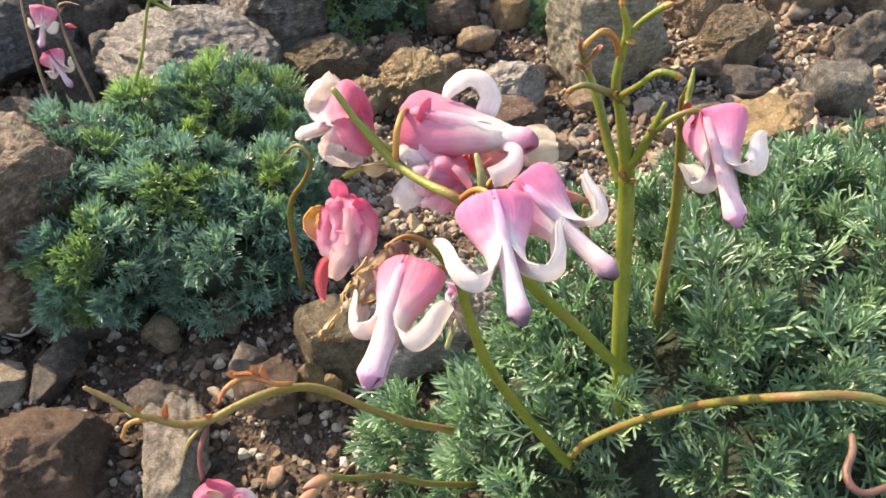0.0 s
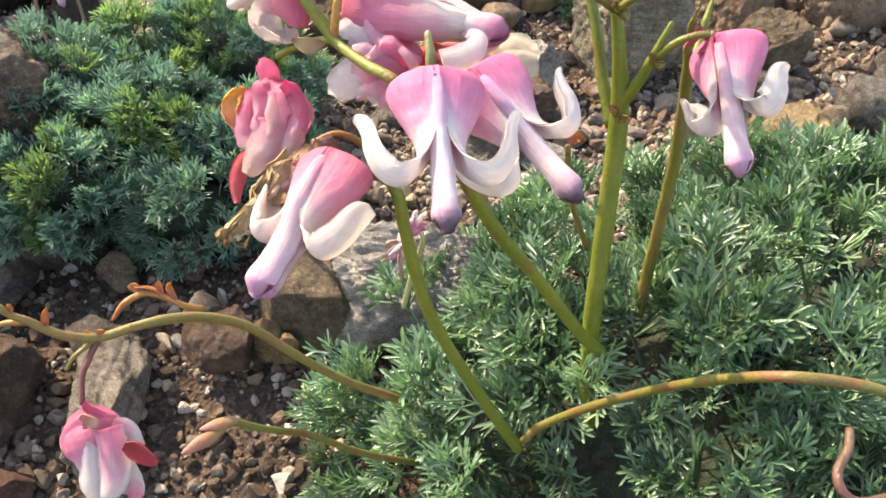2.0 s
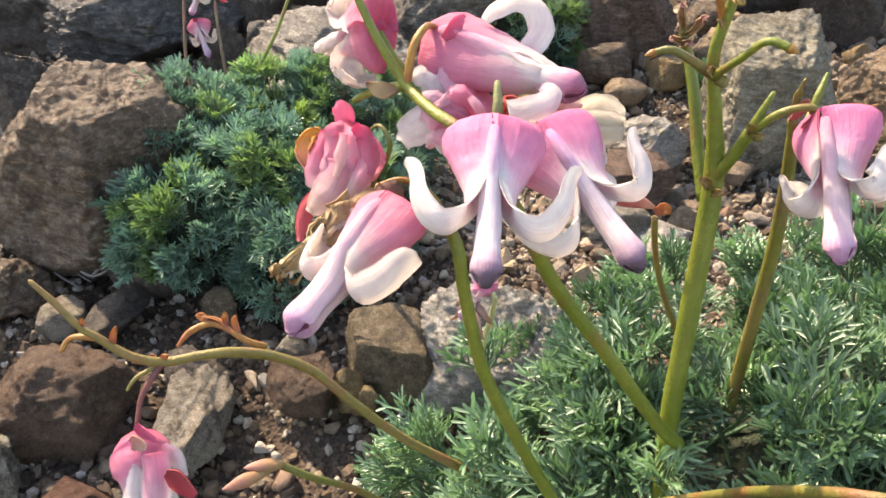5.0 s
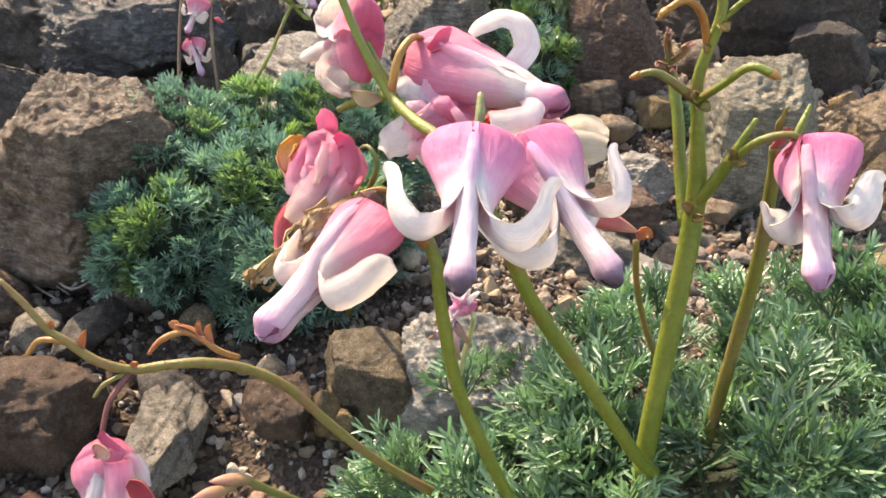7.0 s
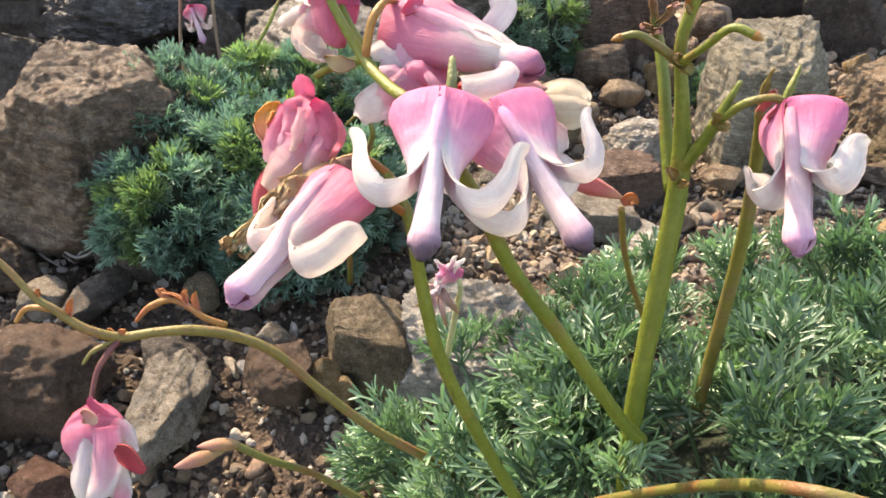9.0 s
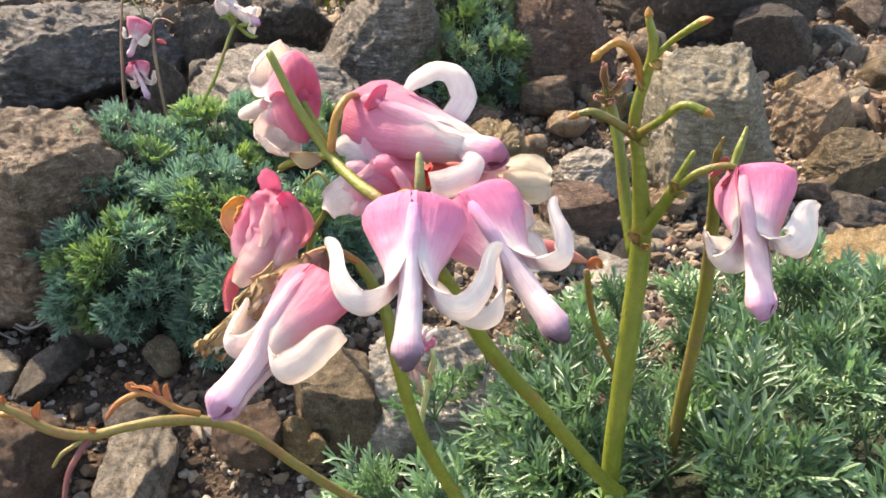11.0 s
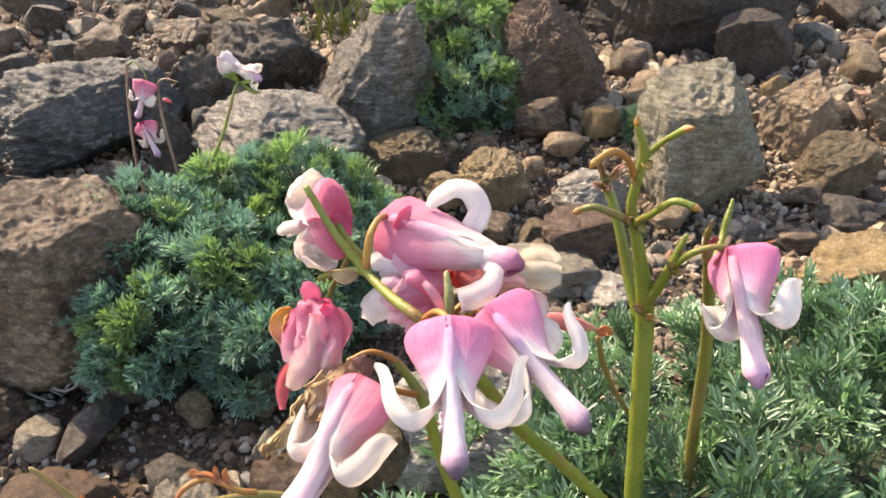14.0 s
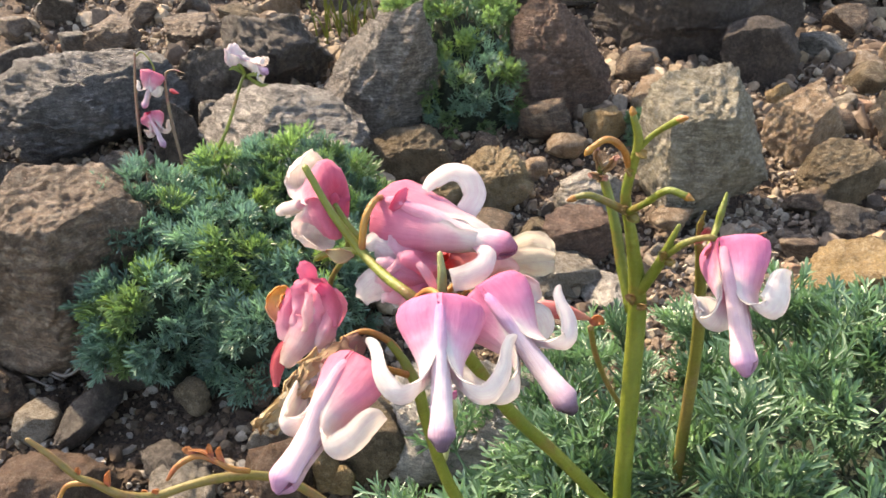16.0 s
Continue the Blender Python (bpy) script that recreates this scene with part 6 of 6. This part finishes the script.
ribbon("dry_petal", [(-0.0014, 0.1044, 0.1539), (-0.0031, 0.1011, 0.1532), (-0.0056, 0.0972, 0.1518), (-0.0086, 0.0948, 0.1493), (-0.0101, 0.0935, 0.1478)], [0.0006, 0.0011, 0.0011, 0.0006, 0.0003], FRONT + ACROSS * -0.4, DRY, P, hollow=-0.5, crumple=0.12, seed=64, tones=(0.1, 0.8))
ribbon("dry_petal", [(-0.0049, 0.0977, 0.1548), (-0.0077, 0.0955, 0.1525), (-0.0097, 0.0927, 0.1491), (-0.0122, 0.0906, 0.1468), (-0.0133, 0.0895, 0.1455)], [0.0004, 0.0007, 0.0005, 0.0004, 0.0001], FRONT + ACROSS * -1.0, CREAM, P, crumple=0.12, seed=30, tones=(0.3, 1.0))
ribbon("dry_petal", [(-0.0057, 0.0977, 0.1555), (-0.0084, 0.0956, 0.1533), (-0.0112, 0.0927, 0.1498), (-0.0134, 0.0905, 0.1473), (-0.0143, 0.0889, 0.1452)], [0.0004, 0.0008, 0.0007, 0.0004, 0.0001], FRONT + ACROSS * -0.6, DRY, P, crumple=0.12, seed=31, tones=(0.3, 1.0))
ribbon("dry_petal", [(-0.0044, 0.0982, 0.1537), (-0.0072, 0.0960, 0.1514), (-0.0105, 0.0934, 0.1485), (-0.0129, 0.0913, 0.1461), (-0.0140, 0.0900, 0.1446)], [0.0004, 0.0008, 0.0005, 0.0004, 0.0001], FRONT + ACROSS * 0.0, DRY, P, crumple=0.12, seed=32, tones=(0.3, 1.0))
ribbon("dry_petal", [(-0.0056, 0.0978, 0.1552), (-0.0094, 0.0955, 0.1530), (-0.0113, 0.0927, 0.1494), (-0.0130, 0.0907, 0.1470), (-0.0141, 0.0894, 0.1454)], [0.0004, 0.0008, 0.0007, 0.0004, 0.0001], FRONT + ACROSS * 1.2, DRY, P, crumple=0.12, seed=33, tones=(0.3, 1.0))
ribbon("dry_petal", [(-0.0044, 0.0978, 0.1543), (-0.0072, 0.0957, 0.1519), (-0.0099, 0.0930, 0.1488), (-0.0124, 0.0909, 0.1465), (-0.0135, 0.0897, 0.1451)], [0.0004, 0.0007, 0.0006, 0.0004, 0.0001], FRONT + ACROSS * -1.0, CREAM, P, crumple=0.12, seed=34, tones=(0.3, 1.0))
ribbon("dry_petal", [(-0.0054, 0.0982, 0.1546), (-0.0092, 0.0958, 0.1523), (-0.0107, 0.0931, 0.1487), (-0.0126, 0.0911, 0.1463), (-0.0138, 0.0902, 0.1454)], [0.0004, 0.0005, 0.0006, 0.0004, 0.0001], FRONT + ACROSS * -0.1, DRY, P, crumple=0.12, seed=35, tones=(0.3, 1.0))
ribbon("dry_petal", [(-0.0050, 0.0977, 0.1549), (-0.0087, 0.0954, 0.1527), (-0.0100, 0.0926, 0.1490), (-0.0120, 0.0906, 0.1467), (-0.0132, 0.0894, 0.1453)], [0.0004, 0.0006, 0.0005, 0.0004, 0.0001], FRONT + ACROSS * -0.4, DRY, P, crumple=0.12, seed=36, tones=(0.3, 1.0))
ribbon("dry_petal", [(-0.0037, 0.0974, 0.1543), (-0.0069, 0.0951, 0.1519), (-0.0112, 0.0927, 0.1496), (-0.0133, 0.0906, 0.1472), (-0.0143, 0.0898, 0.1464)], [0.0004, 0.0008, 0.0005, 0.0004, 0.0001], FRONT + ACROSS * 0.8, DRY, P, crumple=0.12, seed=37, tones=(0.3, 1.0))
ribbon("dry_petal", [(-0.0045, 0.0983, 0.1537), (-0.0080, 0.0960, 0.1514), (-0.0120, 0.0934, 0.1489), (-0.0139, 0.0913, 0.1464), (-0.0149, 0.0905, 0.1456)], [0.0004, 0.0006, 0.0006, 0.0004, 0.0001], FRONT + ACROSS * 1.2, CREAM, P, crumple=0.12, seed=38, tones=(0.3, 1.0))

# pale stalk with a small spent flower low in the cushion
tube("pedicel", [(0.0040, 0.1430, 0.0820), (0.0062, 0.1370, 0.0960), (0.0090, 0.1290, 0.1120), (0.0100, 0.1262, 0.1190), (0.0085, 0.1262, 0.1225)], [0.0007, 0.0007, 0.0006, 0.0005, 0.0004], PALE_STALK, P, label="pale green stalk")
flower(P, (0.0085, 0.1262, 0.1228), (0.0040, 0.1235, 0.1150), ACROSS, OUTER, INNER_PALE, lobe=0.75, crumple=0.14, curls=(False, None), seed=14, label="small spent pink flower")
rng = random.Random(5)
for k in range(6):
    a = Vector((0.0080, 0.1250, 0.1222))
    b = a + ACROSS * rng.uniform(-0.003, 0.003) + RISE * rng.uniform(0.0015, 0.0038) + FRONT * rng.uniform(0.0, 0.002)
    ribbon("petal", [a, a.lerp(b, 0.5) + FRONT * 0.0006, b], [0.0005, 0.0006, 0.0002], FRONT, WHITE if k % 2 else OUTER, P, crumple=0.08, seed=k, tones=(0.2, 0.7))
for k in range(7):
    a = Vector((0.0062, 0.1250, 0.1190))
    b = a + Vector((rng.uniform(-0.006, 0.004), rng.uniform(-0.005, 0.002), rng.uniform(-0.008, -0.002)))
    ribbon("dry_petal", [a, a.lerp(b, 0.5) + Vector((0, -0.001, 0.001)), b], [0.0003, 0.0006, 0.0002], FRONT, DRY_MAUVE, P, crumple=0.06, seed=k)
# olive stalk beside the second cushion
tube("spent_stalk", [(-0.0560, 0.2220, 0.0300), (-0.0532, 0.2177, 0.0726), (-0.0420, 0.2060, 0.0960), (-0.0381, 0.2014, 0.1066), (-0.0420, 0.2030, 0.1110), (-0.0490, 0.2070, 0.1040)], [0.0011, 0.0010, 0.0009, 0.0008, 0.0006, 0.0004], STEM_RED, left_plant, label="curled olive stalk without a flower")
dry_grass()


def grass_tuft():
    """Thin green blades growing behind the boulders."""
    tuft = base_of("grass_tuft", (-0.165, 0.585, ground_height(-0.165, 0.585)), "sparse tuft of thin green grass blades", "grass")
    rng = random.Random(23)
    for k in range(26):
        a = Vector((-0.165 + rng.uniform(-0.026, 0.026), 0.585 + rng.uniform(-0.02, 0.02), 0.036))
        tall, bend = rng.uniform(0.03, 0.06), Vector((rng.uniform(-0.02, 0.02), rng.uniform(-0.015, 0.01), 0))
        ribbon("blade", [a, a + bend * 0.3 + Vector((0, 0, tall * 0.55)), a + bend + Vector((0, 0, tall))], [0.0006, 0.0006, 0.0001], FRONT, STEM, tuft, cols=3)


grass_tuft()

# far flowers over the second cushion
Q = left_plant
tube("flower_stem", [(-0.1760, 0.3000, 0.0450), (-0.1778, 0.3075, 0.0552), (-0.1838, 0.3175, 0.0716), (-0.1892, 0.3322, 0.0949), (-0.1914, 0.3421, 0.1101)], [0.0008, 0.0008, 0.0008, 0.0007, 0.0005], FAR_STEM, Q)
tube("flower_stem", [(-0.1560, 0.3050, 0.0450), (-0.1584, 0.3106, 0.0538), (-0.1697, 0.3266, 0.0807), (-0.1754, 0.3381, 0.0993), (-0.1720, 0.3410, 0.1030), (-0.1650, 0.3400, 0.1020)], [0.0008, 0.0008, 0.0008, 0.0007, 0.0005, 0.0003], FAR_STEM, Q)
tube("flower_stem", [(-0.1330, 0.2900, 0.0650), (-0.1350, 0.2959, 0.0758), (-0.1292, 0.3081, 0.0919), (-0.1258, 0.3190, 0.1068), (-0.1240, 0.3225, 0.1110)], [0.0008, 0.0008, 0.0008, 0.0007, 0.0006], STEM, Q)
tube("pedicel", [(-0.1914, 0.3421, 0.1085), (-0.1870, 0.3420, 0.1110), (-0.1810, 0.3390, 0.1060), (-0.1800, 0.3370, 0.1010)], [0.0004, 0.0004, 0.0004, 0.0004], STEM, Q)
flower(Q, (-0.1800, 0.3375, 0.1020), (-0.1835, 0.3270, 0.0880), ACROSS, OUTER_ROSE, INNER_PALE, seed=11, label="small far pink flower", lobe=1.1, crumple=0.06, swing=(20, -25), curl=(0.8, 0.7))
flower(Q, (-0.1810, 0.3270, 0.0850), (-0.1720, 0.3190, 0.0715), ACROSS, OUTER_ROSE, INNER_PALE, seed=12, label="small far pink flower", crumple=0.06, swing=(-30, 20), curl=(0.9, 0.7))
bud("bud", (-0.1735, 0.3370, 0.0940), (-0.1675, 0.3350, 0.0935), 0.0011, RED, Q, "small red bud", seed=4)
flower(Q, (-0.1320, 0.3260, 0.1185), (-0.1130, 0.3240, 0.1110), RISE, WHITE, INNER_PALE, lobe=0.75, seed=13, crumple=0.10, curls=(False, False), label="fading white and pink flower")
for dx, dz in ((-0.007, 0.003), (0.009, 0.001), (0.011, -0.003), (-0.003, 0.004)):
    ribbon("bract", [(-0.1240, 0.3225, 0.1100), (-0.1240 + dx * 0.6, 0.3215, 0.1100 + dz * 1.2), (-0.1240 + dx, 0.3205, 0.1100 + dz)], [0.0006, 0.001, 0.0002], FRONT, STEM, Q)
